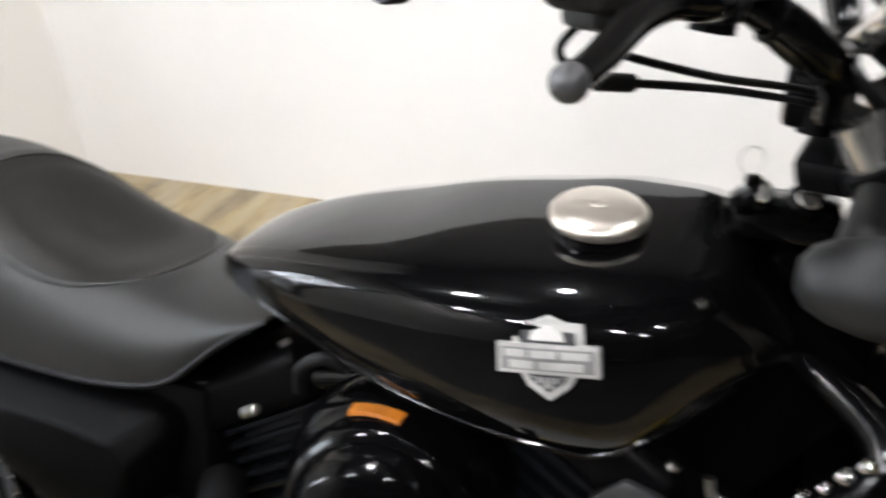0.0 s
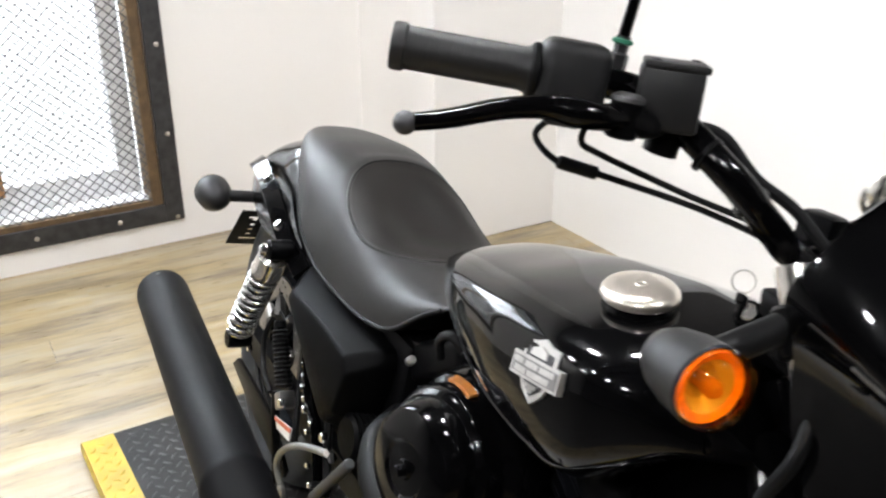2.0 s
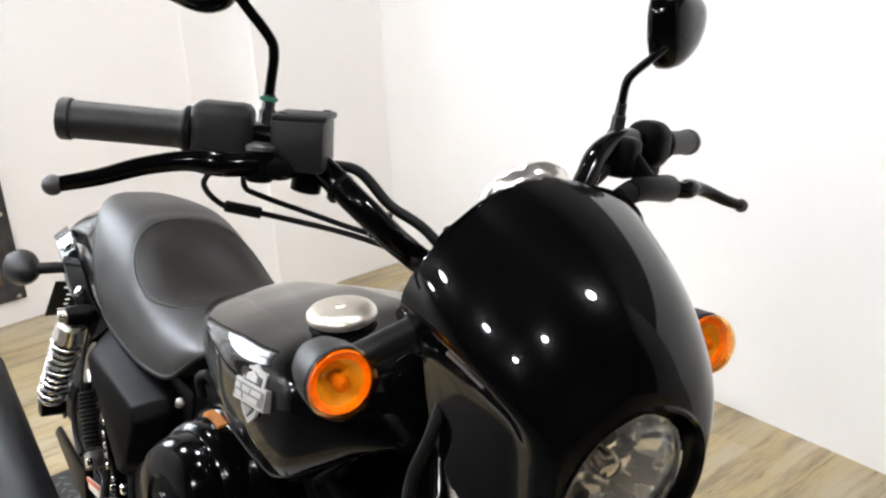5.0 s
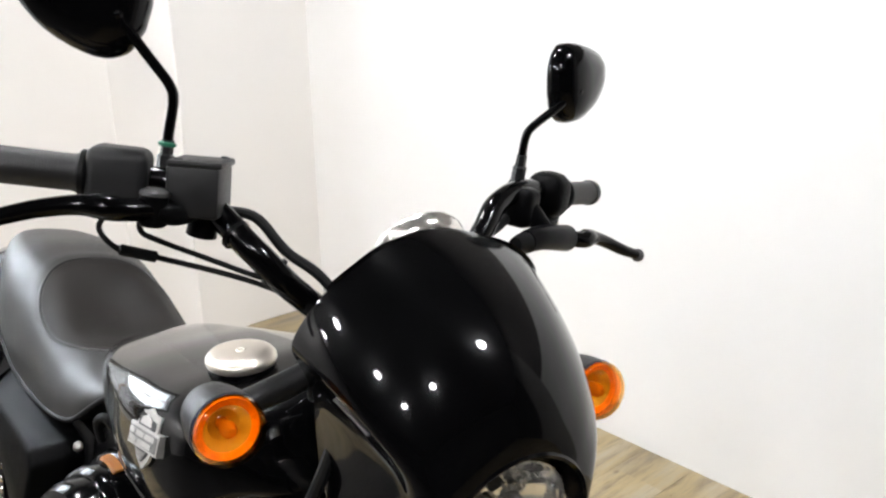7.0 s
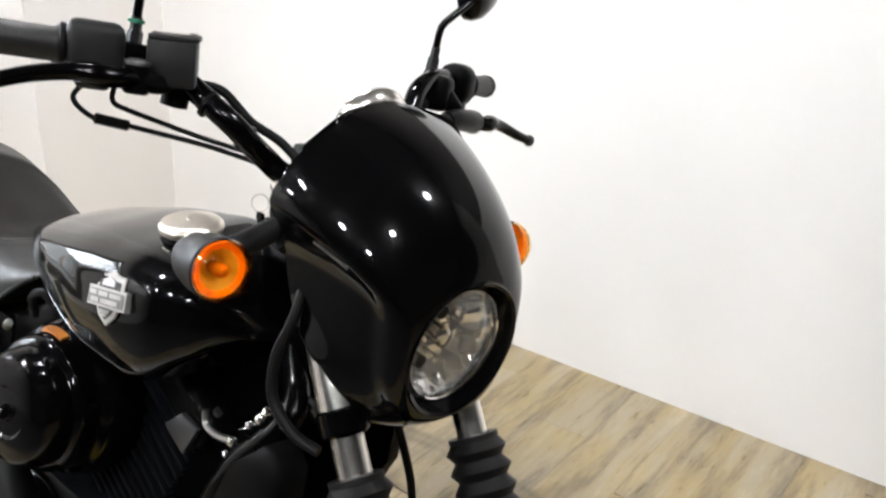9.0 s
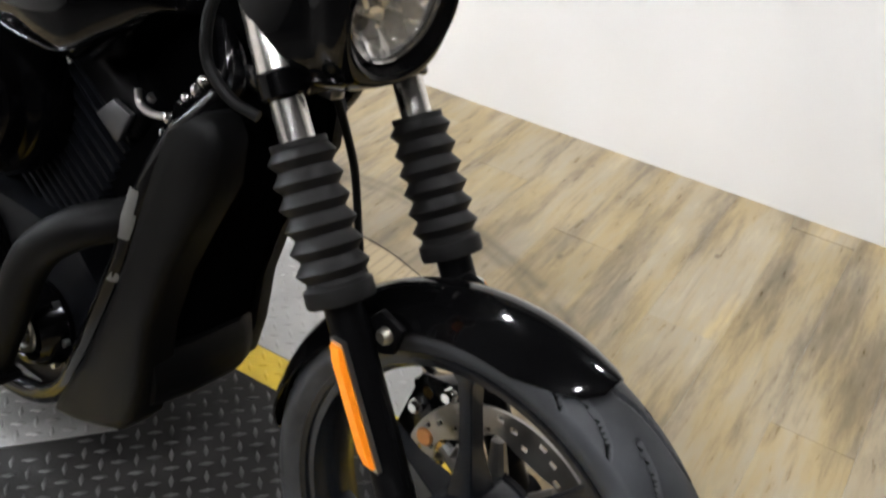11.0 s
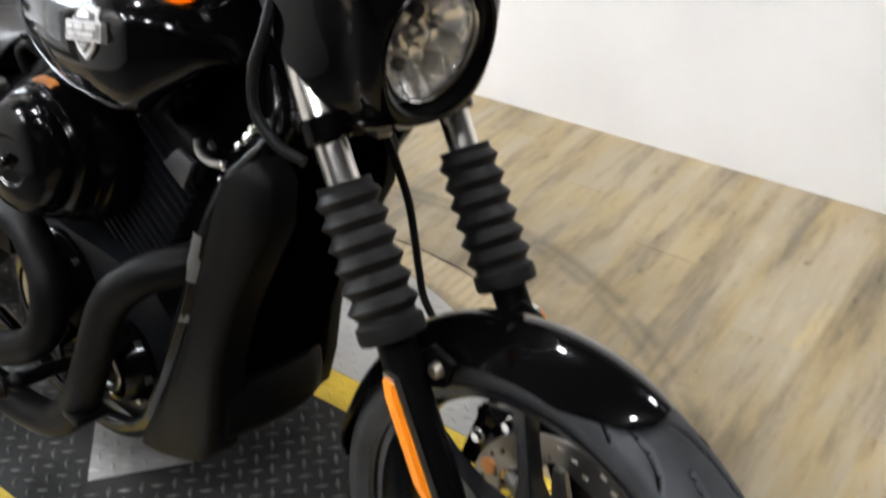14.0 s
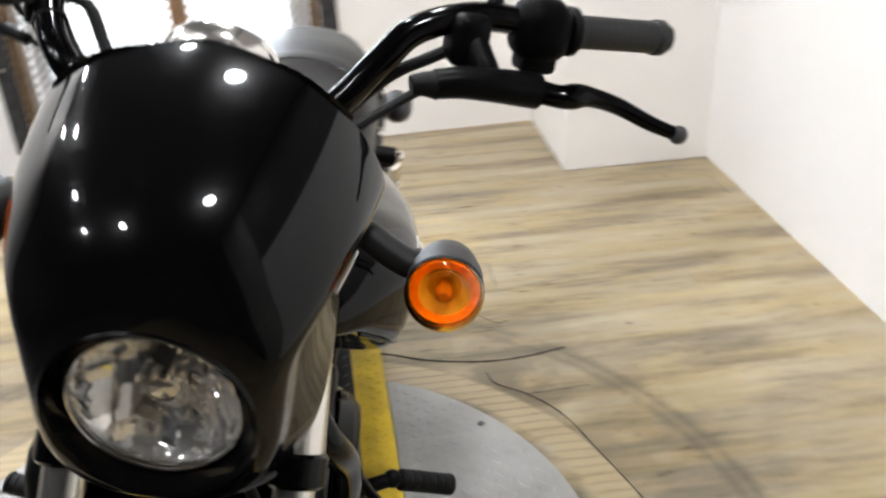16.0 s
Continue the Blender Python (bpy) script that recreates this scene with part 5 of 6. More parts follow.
cap = body("fuel_cap", lathe([(0.0, 0.0236), (0.0035, 0.0236), (0.0042, 0.0244), (0.0052, 0.0244), (0.0058, 0.0236), (0.0200, 0.0232), (0.0300, 0.0222), (0.0355, 0.0200), (0.0382, 0.0165), (0.0386, 0.0130), (0.0374, 0.0100), (0.0320, 0.0092), (0.0320, -0.012), (0.0, -0.012)], cm, 56), FUEL_CAP, tank, "satin chrome fuel cap")
body("cap_ring", lathe([(0.0385, -0.014), (0.0372, -0.002), (0.0352, 0.0070), (0.0322, 0.0080)], cm, 56), GLOSS, tank, "black cap seat")
# cast badge: shield with a bar across, no lettering
shield = [(-0.020, 0.030), (-0.010, 0.031), (0.0, 0.036), (0.010, 0.031), (0.020, 0.030), (0.021, 0.014), (0.019, -0.006), (0.012, -0.022), (0.0, -0.034), (-0.012, -0.022), (-0.019, -0.006), (-0.021, 0.014)]
barp = [(-0.041, -0.011), (-0.041, 0.013), (0.041, 0.013), (0.041, -0.011)]
for s in (-1, 1):
    bc = tank_point(-0.599, radians(4)) if s > 0 else tank_point(-0.599, radians(176))
    nrm = V((0.02, s * 0.97, 0.17)).normalized()
    fx = V((1, 0, 0.16)).normalized()
    fz = fx.cross(nrm) * s
    fz = fz if fz.z > 0 else -fz

    def lay(pts, h0, h1, k=0.93):
        return loft([[bc + fx * (u * k) + fz * (w * k) + nrm * (h - 1.6 * u * u - 3.4 * w * w) for u, w in pts] for h in (h0, h1)])
    bd = body("tank_badge", merge(lay([(u * 1.3, w * 0.92) for u, w in shield], 0.0, 0.0035, 0.98)), BADGE, tank, "cast silver shield badge")
    body("badge_bar", lay(barp, -0.001, 0.0072), BADGE, bd, "raised plain bar of the badge")
    body("badge_inset", lay([(u * 0.92, w * 0.74 + 0.0003) for u, w in barp], 0.0072, 0.0078), BADGE_FIELD, bd, "dark field of the bar")
    body("badge_rim", lay([(u * 1.08, w * 0.75) for u, w in shield], 0.0036, 0.0046), GREY, bd, "dark field of the shield")
    for u in (-0.0125, -0.0075, -0.0025, 0.0025, 0.0075, 0.0125):
        d0 = -0.024 + abs(u) * 0.9
        body("badge_rib", lay([(u - 0.0015, d0), (u + 0.0015, d0), (u + 0.0015, -0.013), (u - 0.0015, -0.013)], 0.0046, 0.0062), BADGE, bd)
    for u0, u1, w0, w1 in ((-0.034, -0.017, 0.003, 0.0085), (-0.013, 0.008, 0.003, 0.0085), (0.012, 0.034, 0.003, 0.0085), (-0.030, -0.010, -0.006, 0.0), (-0.006, 0.029, -0.006, 0.0)):
        body("badge_bar_mark", lay([(u0, w0), (u0, w1), (u1, w1), (u1, w0)], 0.0078, 0.0086), BADGE, bd)
    body("badge_crest", lay([(-0.014, 0.016), (-0.012, 0.023), (0.0, 0.0275), (0.012, 0.023), (0.014, 0.016)], 0.0046, 0.0062), BADGE, bd)

# ---- seat ----
SEAT_X = [-0.925, -0.98, -1.03, -1.09, -1.15, -1.22, -1.30, -1.38, -1.45, -1.53, -1.60, -1.65, -1.675]
sz = curve(SEAT_X, [0.679, 0.674, 0.672, 0.675, 0.688, 0.713, 0.741, 0.759, 0.765, 0.761, 0.755, 0.742, 0.725])
sw_ = curve(SEAT_X, [0.098, 0.111, 0.124, 0.131, 0.134, 0.135, 0.137, 0.137, 0.128, 0.106, 0.081, 0.053, 0.026])
sl = curve([-0.925, -0.96, -1.00, -1.03, -1.07, -1.15, -1.22, -1.30, -1.38, -1.45, -1.53, -1.60, -1.675], [0.672, 0.650, 0.617, 0.593, 0.581, 0.573, 0.572, 0.579, 0.606, 0.649, 0.690, 0.702, 0.701])


PADX, PADL, PADW = 1.223, 0.137, 0.115


def seat_surface(x, a, lift=0.0):
    """a: 0 at the left foot of the side, over the top, to pi at the right."""
    c, s = math.cos(a), math.sin(a)
    w, top, low = sw_(x), sz(x), sl(x)
    y = w * math.copysign(abs(c) ** 0.679, c)
    z = low + (top - low) * abs(s) ** 0.581
    e = (abs((x + PADX) / PADL) ** 2.3 + abs(y / PADW) ** 2.3) ** (1 / 2.3)
    dish = 0.025 * (1 - smoothstep(0.1, 1.0, e)) + 0.003 * (1 - smoothstep(0.86, 1.02, e)) - 0.0015 * math.exp(-((e - 1.10) / 0.07) ** 2)
    return V((x, y, z - dish * smoothstep(0.25, 0.6, s) + lift))


st = np.concatenate([np.linspace(-0.925, -1.60, 76)[:-1], np.linspace(-1.60, -1.675, 16)])
seat = body("seat", loft([[seat_surface(x, math.pi * k / 72) for k in range(73)] for x in st]), VINYL, None, "black vinyl solo seat with a dished pad", 60)
welt = []
for k in range(61):
    a = 2 * math.pi * k / 60
    x = min(-0.928, -PADX + PADL * math.copysign(abs(math.cos(a)) ** (2 / 2.3), math.cos(a)))
    y = PADW * math.copysign(abs(math.sin(a)) ** (2 / 2.3), math.sin(a))
    y = math.copysign(min(abs(y), 0.90 * sw_(x)), y)
    w = max(sw_(x), 1e-3)
    c = min(1.0, abs(y) / w) ** (1 / 0.679)
    ang = math.acos(min(1, c))
    p = seat_surface(x, ang if y > 0 else math.pi - ang)
    welt.append((p.x, y, p.z - 0.0008))
body("seat_welt", sweep(welt, 0.0030, 8, 2, cap=False), VINYL, seat, "stitched welt round the pad")
pad = []
for e in np.linspace(0.02, 0.965, 26):
    ring = []
    for k in range(64):
        a = 2 * math.pi * k / 64
        x = min(-0.928, -PADX + PADL * e * math.copysign(abs(math.cos(a)) ** (2 / 2.3), math.cos(a)))
        y = PADW * e * math.copysign(abs(math.sin(a)) ** (2 / 2.3), math.sin(a))
        y = math.copysign(min(abs(y), 0.90 * e * sw_(x)), y)
        ang = math.acos(min(1, (min(1.0, abs(y) / sw_(x))) ** (1 / 0.679)))
        p = seat_surface(x, ang if y > 0 else math.pi - ang)
        ring.append((p.x, y, p.z + 0.0009))
    pad.append(ring)
body("seat_pad", loft(pad, caps=False), VINYL_PAD, seat, "dark grained pad of the seat, tinted with its brown glow", 60)
lowrim = [seat_surface(x, math.pi - 0.0) for x in np.linspace(-0.94, -1.55, 24)]
for s in (1, -1):
    body("seat_edge", sweep([(p.x, s * (abs(p.y) - 0.001), p.z + 0.002) for p in lowrim], 0.004, 8, 3), RUBBER, seat, "black seat edge")

# ---- rear mudguard, struts, tail ----
rt = [(-1.42, 0.700, 0.560), (-1.50, 0.716, 0.545), (-1.575, 0.728, 0.532), (-1.65, 0.712, 0.528), (-1.71, 0.688, 0.548), (-1.765, 0.652, 0.570), (-1.80, 0.615, 0.578), (-1.815, 0.590, 0.582)]
gx = curve(range(8), [-p[0] for p in rt])
gt = curve(range(8), [p[1] for p in rt])
gb = curve(range(8), [p[2] for p in rt])
rings = []
for q in np.linspace(0, 7, 43):
    x, t, b = -gx(q), gt(q), gb(q)
    w = 0.117 - 0.024 * smoothstep(4, 7, q)
    rings.append([V((x - 0.01 * abs(math.sin(a)), w * math.copysign(abs(math.cos(a)) ** 0.62, math.cos(a)), b + (t - b) * abs(math.sin(a)) ** 0.6)) for a in np.linspace(0, math.pi, 33)])
rg = body("rear_mudguard", thick(loft(rings, closed=False), -0.003), PAINT, None, "gloss black rear mudguard", 45)
body("tail_lamp", prism([(-1.820, 0.585), (-1.825, 0.615), (-1.800, 0.648), (-1.790, 0.640), (-1.80, 0.590)], -0.06, 0.06, 0.004), RED, rg, "red tail lamp")
for s in (-1, 1):
    body("strut", loft([[V((x, s * (yy + dy), z + dz)) for dy, dz in ((-0.006, 0.0128), (-0.004, 0.0140), (0.0195, -0.0065), (0.0200, -0.0090), (0.013, -0.0145), (-0.012, 0.0070))] for x, yy, z in ((-1.36, 0.130, 0.545), (-1.45, 0.135, 0.572), (-1.56, 0.138, 0.632), (-1.66, 0.131, 0.652), (-1.72, 0.121, 0.644), (-1.76, 0.108, 0.630))]), PAINT, rg, "gloss black mudguard strut")
    for x, y, z in ((-1.573, 0.147, 0.650), (-1.481, 0.146, 0.589)):
        body("strut_bolt", lathe([(0.0, 0.010), (0.007, 0.009), (0.011, 0.004), (0.012, 0.0), (0.0, 0.0)], along((x, s * (y - 0.002), z - 0.001), (x, s * (y + 0.65), z + 0.75)), 18), CHROME, rg, "chrome bolt")
    body("side_marker", loft([[V((x, s * (0.112 + dy), z + dz)) for dy, dz in ((0, -0.010), (0.007, -0.008), (0.007, 0.008), (0, 0.010))] for x, z in ((-1.655, 0.570), (-1.69, 0.585), (-1.725, 0.604), (-1.75, 0.618))]), RED, rg, "long red side reflector")
# number plate bracket with slots
bm = bmesh.new()
nu, nv = 22, 14
pa, pb, pc = V((-1.80, -0.118, 0.512)), V((0, 0.236, 0)), V((-0.098, 0.0, -0.110))
gr = [[bm.verts.new(pa + pb * (i / nu) + pc * (j / nv)) for j in range(nv + 1)] for i in range(nu + 1)]
for i in range(nu):
    for j in range(nv):
        if (i in (3,) and j in (3, 5, 7, 9)) or (j in (2, 11) and i in (2, 3, 4, 5)) or (i in (18,) and j in (3, 5, 7, 9)) or (j in (2, 11) and i in (16, 17, 18, 19)):
            continue
        bm.faces.new((gr[i][j], gr[i + 1][j], gr[i + 1][j + 1], gr[i][j + 1]))
body("plate_bracket", thick(bm, 0.003), SATIN, rg, "black slotted number plate bracket")

# ---- shocks ----
for s in (-1, 1):
    a, b = V((-1.415, s * 0.168, 0.566)), V((-1.522, s * 0.186, 0.345))
    d = (b - a).normalized()
    sh = body("shock_absorber", lathe([(0.0, 0.0), (0.020, 0.0), (0.0265, 0.006), (0.0275, 0.032), (0.0290, 0.036), (0.0290, 0.044), (0.0, 0.044)], along(a + d * 0.012, b), 32), CAP, None, "chrome coil-spring shock absorber")
    body("shock_rod", rod(a + d * 0.05, b, 0.0165), DULL_BLACK, sh, "dark damper body inside the spring")
    q = along(a + d * 0.056, b)
    turns, hgt = 10, (b - a).length - 0.086
    coil = [q @ V((0.0240 * math.cos(2 * math.pi * turns * t), 0.0240 * math.sin(2 * math.pi * turns * t), hgt * t)) for t in np.linspace(0, 1, turns * 18)]
    body("spring", sweep(coil, 0.0044, 8, smooth=False), SPRING, sh, "chrome coil spring")
    for e in (a, b):
        body("shock_eye", rod(e + V((0, -s * 0.03, 0)), e + V((0, s * 0.016, 0)), 0.0185, bevel=0.003), SATIN, sh)
    body("shock_bolt", lathe([(0.0, 0.012), (0.008, 0.011), (0.012, 0.005), (0.012, 0.0), (0.0, 0.0)], along(a + V((0, s * 0.018, 0)), a + V((0, s, 0))), 18), CHROME, sh, "chrome dome nut")

# ---- side covers ----
for s in (-1, 1):
    lo = [(-1.395, 0.532), (-1.362, 0.558), (-1.15, 0.560), (-1.040, 0.556), (-1.028, 0.534), (-1.050, 0.440), (-1.102, 0.388), (-1.14, 0.390)]
    hi = [(-1.322, 0.514), (-1.305, 0.538), (-1.15, 0.541), (-1.070, 0.536), (-1.050, 0.514), (-1.073, 0.440), (-1.100, 0.410), (-1.12, 0.407)]
    bm = loft([[V((x, s * 0.090, z)) for x, z in lo], [V((x, s * 0.122, z)) for x, z in lo], [V((x, s * 0.170, z)) for x, z in hi]])
    bmesh.ops.recalc_face_normals(bm, faces=bm.faces[:])
    bmesh.ops.bevel(bm, geom=[e for e in bm.edges if e.calc_face_angle(0) > 0.3], offset=0.007, segments=3, profile=0.5, affect="EDGES")
    body("side_cover", bm, PLASTIC, None, "matte black angular side cover", 40)

# ---- frame, engine ----
for s in (-1, 1):
    body("frame_rail", sweep([(-0.47, s * 0.035, 0.74), (-0.385, s * 0.095, 0.688), (-0.430, s * 0.124, 0.612), (-0.470, s * 0.130, 0.520), (-0.498, s * 0.132, 0.430), (-0.560, s * 0.132, 0.280), (-0.605, s * 0.128, 0.198), (-0.69, s * 0.122, 0.138), (-0.85, s * 0.12, 0.12), (-1.08, s * 0.12, 0.15)], 0.0155, 14), GLOSS, None, "gloss black frame tube")
    body("frame_rail", sweep([(-0.50, s * 0.03, 0.80), (-0.66, s * 0.055, 0.66), (-0.85, s * 0.065, 0.62), (-1.05, s * 0.075, 0.57), (-1.30, s * 0.09, 0.55), (-1.50, s * 0.105, 0.55)], 0.0155, 14), GLOSS)
    body("swingarm", loft([[V((x, s * (yy + dy), z + dz)) for dy, dz in ((-0.013, -0.022), (0.013, -0.022), (0.013, 0.022), (-0.013, 0.022))] for x, yy, z in ((-1.04, 0.095, 0.30), (-1.30, 0.112, 0.298), (-1.68, 0.118, 0.30))]), SATIN, None, "black swingarm")
body("head_tube", rod(HEADP - AXIS * 0.10 + V((0.03, 0, 0)), HEADP + AXIS * 0.005 + V((0.02, 0, 0)), 0.036, bevel=0.004), GLOSS, None, "black steering head")
for x0, z0_, label in ((-0.474, 0.512, "long"), (-0.497, 0.430, "short")):
    n = 0.035 if label == "long" else 0.016
    d = V((-0.037, -0.004, -0.127)).normalized()
    a = V((x0, -0.1305, z0_))
    body("frame_label", loft([[a + d * t + V((0.0165 * math.cos(w), -0.0165 * math.sin(w), 0.002)) for w in np.linspace(0.5, 2.2, 7)] for t in (-n, n)], closed=False), STICKER, None, "silver warning label with worn print")


def fins(name, a, b, n, size, label):
    """A ribbed block: a core with each rib a part."""
    a, b = V(a), V(b)
    q = (b - a).to_track_quat("Z", "X").to_matrix()
    core = body(name, obox((a + b) / 2, (size[0] * 0.8, size[1] * 0.8, (b - a).length), q, 0.01), FINS, None, label)
    for k in range(n):
        t = k / (n - 1)
        g = 1.0 - 0.08 * abs(2 * t - 1)
        body("fin", obox(a.lerp(b, t), (size[0] * g, size[1] * g, (b - a).length / n * 0.42), q, 0.0012), FINS, core)
    return core


for nm, a, b in (("front_cylinder", (-0.730, 0, 0.40), (-0.618, 0, 0.592)), ("rear_cylinder", (-0.845, 0, 0.40), (-0.935, 0, 0.555))):
    cy = fins(nm, a, b, 14 if nm == "front_cylinder" else 12, (0.150, 0.178), "dark finned engine cylinder")
    d = (V(b) - V(a)).normalized()
    q = d.to_track_quat("Z", "X").to_matrix()
    body("rocker_cover", obox(V(b) + d * 0.035, (0.155, 0.185, 0.060), q, 0.016, 3), SATIN, cy, "satin black rocker cover")
    for sx in (-0.06, 0.06):
        for sy in (-0.075, 0.075):
            p = V(b) + d * 0.066 + q @ V((sx, sy, 0))
            body("cover_bolt", rod(p, p + d * 0.006, 0.006, n=8), STEEL, cy)
case = body("crankcase", merge(prism([(-1.03, 0.18), (-0.98, 0.34), (-0.90, 0.41), (-0.62, 0.41), (-0.53, 0.34), (-0.53, 0.22), (-0.60, 0.15), (-0.95, 0.14)], -0.115, 0.115, 0.015)), FINS, None, "dark engine crankcase")
for s, c, r in ((-1, (-0.845, 0.300), 0.098), (-1, (-0.665, 0.265), 0.060), (1, (-0.82, 0.290), 0.105)):
    body("engine_cover", lathe([(0.0, 0.046), (r * 0.30, 0.046), (r * 0.34, 0.041), (r * 0.58, 0.041), (r * 0.62, 0.045), (r * 0.78, 0.043), (r * 0.92, 0.030), (r, 0.012), (r * 1.03, 0.010), (r * 1.03, 0.0), (0.0, 0.0)], along((c[0], s * 0.112, c[1]), (c[0], s * 1, c[1])), 56), GLOSS, case, "gloss black round engine cover")
    for k in range(7):
        a = 2 * math.pi * k / 7
        p = V((c[0] + r * 0.97 * math.cos(a), s * 0.124, c[1] + r * 0.97 * math.sin(a)))
        body("cover_screw", rod(p, p + V((0, s * 0.008, 0)), 0.006, n=10), STEEL, case)
    body("cover_ring", lathe([(r * 0.36, 0.040), (r * 0.40, 0.0445), (r * 0.52, 0.0445), (r * 0.56, 0.040)], along((c[0], s * 0.112, c[1]), (c[0], s * 1, c[1])), 56), STEEL, case, "brushed ring of the cover")
body("cylinder_head", merge(obox((-0.555, 0, 0.545), (0.12, 0.15, 0.18), Matrix.Rotation(radians(28), 3, "Y"), 0.014), obox((-0.50, 0, 0.47), (0.08, 0.17, 0.14), None, 0.012)), DULL_BLACK, None, "dull black cylinder head")
# added block that fills the gap under the tank's front with black
body("gap_filler", prism([(-0.560, 0.640), (-0.520, 0.735), (-0.455, 0.770), (-0.400, 0.735), (-0.405, 0.690), (-0.470, 0.600), (-0.540, 0.590)], -0.060, 0.060, 0.010), DULL_BLACK, None, "added dull black filler block behind the steering head")
body("coil_plate", prism([(-0.565, 0.612), (-0.531, 0.604), (-0.553, 0.562), (-0.596, 0.585)], -0.104, -0.094, 0.003), GREY, None, "grey metal coil plate")
body("wire_bracket", sweep([(-0.499, -0.12, 0.648), (-0.494, -0.12, 0.632), (-0.470, -0.12, 0.628), (-0.441, -0.12, 0.636)], 0.0045, 8), STEEL, None, "bent steel wire bracket")
# chrome beads stand for the sparkle along the braided loom sleeve
for k, p in enumerate(((-0.383, 0.700), (-0.396, 0.690), (-0.408, 0.676), (-0.420, 0.664), (-0.432, 0.650), (-0.444, 0.634), (-0.455, 0.612))):
    body("loom_bead", ball((p[0], -0.118 - 0.003 * (k % 2), p[1]), 0.0058 + 0.001 * (k % 3), n=12), CHROME, None, "chrome bead for a sparkle on the loom sleeve")

# ---- air cleaner ----
am = along((-0.772, -0.080, 0.556), (-0.732, -0.30, 0.567))
air = body("air_cleaner", lathe([(0.0, 0.0), (0.085, 0.0), (0.099, 0.010), (0.106, 0.026), (0.107, 0.044), (0.103, 0.060), (0.096, 0.074), (0.090, 0.080), (0.088, 0.086), (0.088, 0.100), (0.084, 0.108), (0.079, 0.112), (0.0, 0.112)], am, 72), GLOSS, None, "round gloss black air cleaner")
body("cover_dish", lathe([(0.0, 0.151), (0.010, 0.151), (0.012, 0.147), (0.030, 0.146), (0.034, 0.149), (0.056, 0.147), (0.066, 0.142), (0.073, 0.132), (0.076, 0.120), (0.078, 0.108)], am, 72), GLOSS, air, "domed gloss black cover dish", 25)
body("cover_bolt", lathe([(0.0, 0.160), (0.005, 0.160), (0.007, 0.157), (0.007, 0.150), (0.0, 0.150)], am, 8), GLOSS, air)
body("side_reflector", loft([[V((-0.762 - r * math.sin(a), y, 0.564 + r * math.cos(a))) for r, y in ((0.0885, -0.152), (0.0920, -0.153), (0.0890, -0.163), (0.0855, -0.164))] for a in np.linspace(radians(-12), radians(20), 12)]), AMBER_STRIP, air, "amber side reflector")

# ---- exhaust ----
mu_a, mu_b = V((-1.775, -0.275, 0.335)), V((-1.10, -0.285, 0.302))
ex_ = body("muffler", lathe([(0.040, 0.004), (0.046, 0.0), (0.050, 0.004), (0.0525, 0.02), (0.0525, 0.650), (0.0545, 0.655), (0.0545, 0.672), (0.0522, 0.676), (0.0515, 0.79), (0.047, 0.815), (0.030, 0.835)], along(mu_a, mu_b), 48), MATTE, None, "matte black round muffler")
body("muffler_end", lathe([(0.0, 0.012), (0.018, 0.012), (0.018, 0.003), (0.022, 0.001), (0.044, 0.006), (0.0, 0.02)], along(mu_a, mu_b), 32), MATTE, ex_)
for a in (1.9, 2.9, 3.9):
    out = V((0, math.cos(a), math.sin(a)))
    body("muffler_rivet", rod(mu_a + V((0.03, 0, 0)) + out * 0.0525, mu_a + V((0.03, 0, 0)) + out * 0.0545, 0.004, n=8), GREY, ex_)
body("rear_pipe", sweep([(-0.985, -0.10, 0.475), (-0.945, -0.150, 0.468), (-0.88, -0.178, 0.452), (-0.79, -0.186, 0.434), (-0.732, -0.195, 0.380), (-0.745, -0.205, 0.300), (-0.83, -0.222, 0.245), (-0.93, -0.245, 0.25), (-1.02, -0.272, 0.28), (-1.12, -0.285, 0.302)], 0.0255, 18), HEADER, ex_, "matte black exhaust pipe")
body("front_pipe", sweep([(-0.50, -0.07, 0.49), (-0.50, -0.125, 0.492), (-0.535, -0.168, 0.474), (-0.585, -0.188, 0.42), (-0.625, -0.195, 0.32), (-0.67, -0.20, 0.22), (-0.74, -0.21, 0.165), (-0.86, -0.228, 0.165), (-0.96, -0.258, 0.22), (-1.05, -0.275, 0.285)], 0.0255, 18), HEADER, ex_, "matte black exhaust pipe")

# ---- radiator with side shrouds ----
FX = curve([0.20, 0.252, 0.307, 0.387, 0.464, 0.533, 0.597, 0.646, 0.663], [-0.470, -0.440, -0.425, -0.421, -0.401, -0.371, -0.342, -0.340, -0.352])
rad = body("radiator", loft([[V((FX(z) - 0.016 + dx, y, z)) for y, dx in ((-0.128, -0.07), (-0.128, 0.0), (-0.06, 0.006), (0.02, 0.004), (0.045, -0.010), (0.060, -0.035), (0.075, -0.08))] for z in (0.655, 0.60, 0.533, 0.464, 0.387, 0.32)]), DULL_BLACK, None, "dull black radiator behind the fork")
rings = []
for z, g, b in ((0.345, 0.0, 1.0), (0.330, 0.012, 1.0), (0.306, 0.018, 1.0), (0.284, 0.014, 0.98), (0.264, -0.002, 0.95), (0.247, -0.034, 0.90), (0.238, -0.075, 0.85)):
    rings.append([V((-0.425 + g * 0.9 + dx, y * b, z)) for y, dx in ((-0.136, -0.11), (-0.136, -0.006), (-0.08, 0.002), (0.0, -0.002), (0.026, -0.014), (0.045, -0.035), (0.060, -0.11))])
body("radiator_chin", loft(rings), SHROUD, rad, "black chin under the radiator", 50)
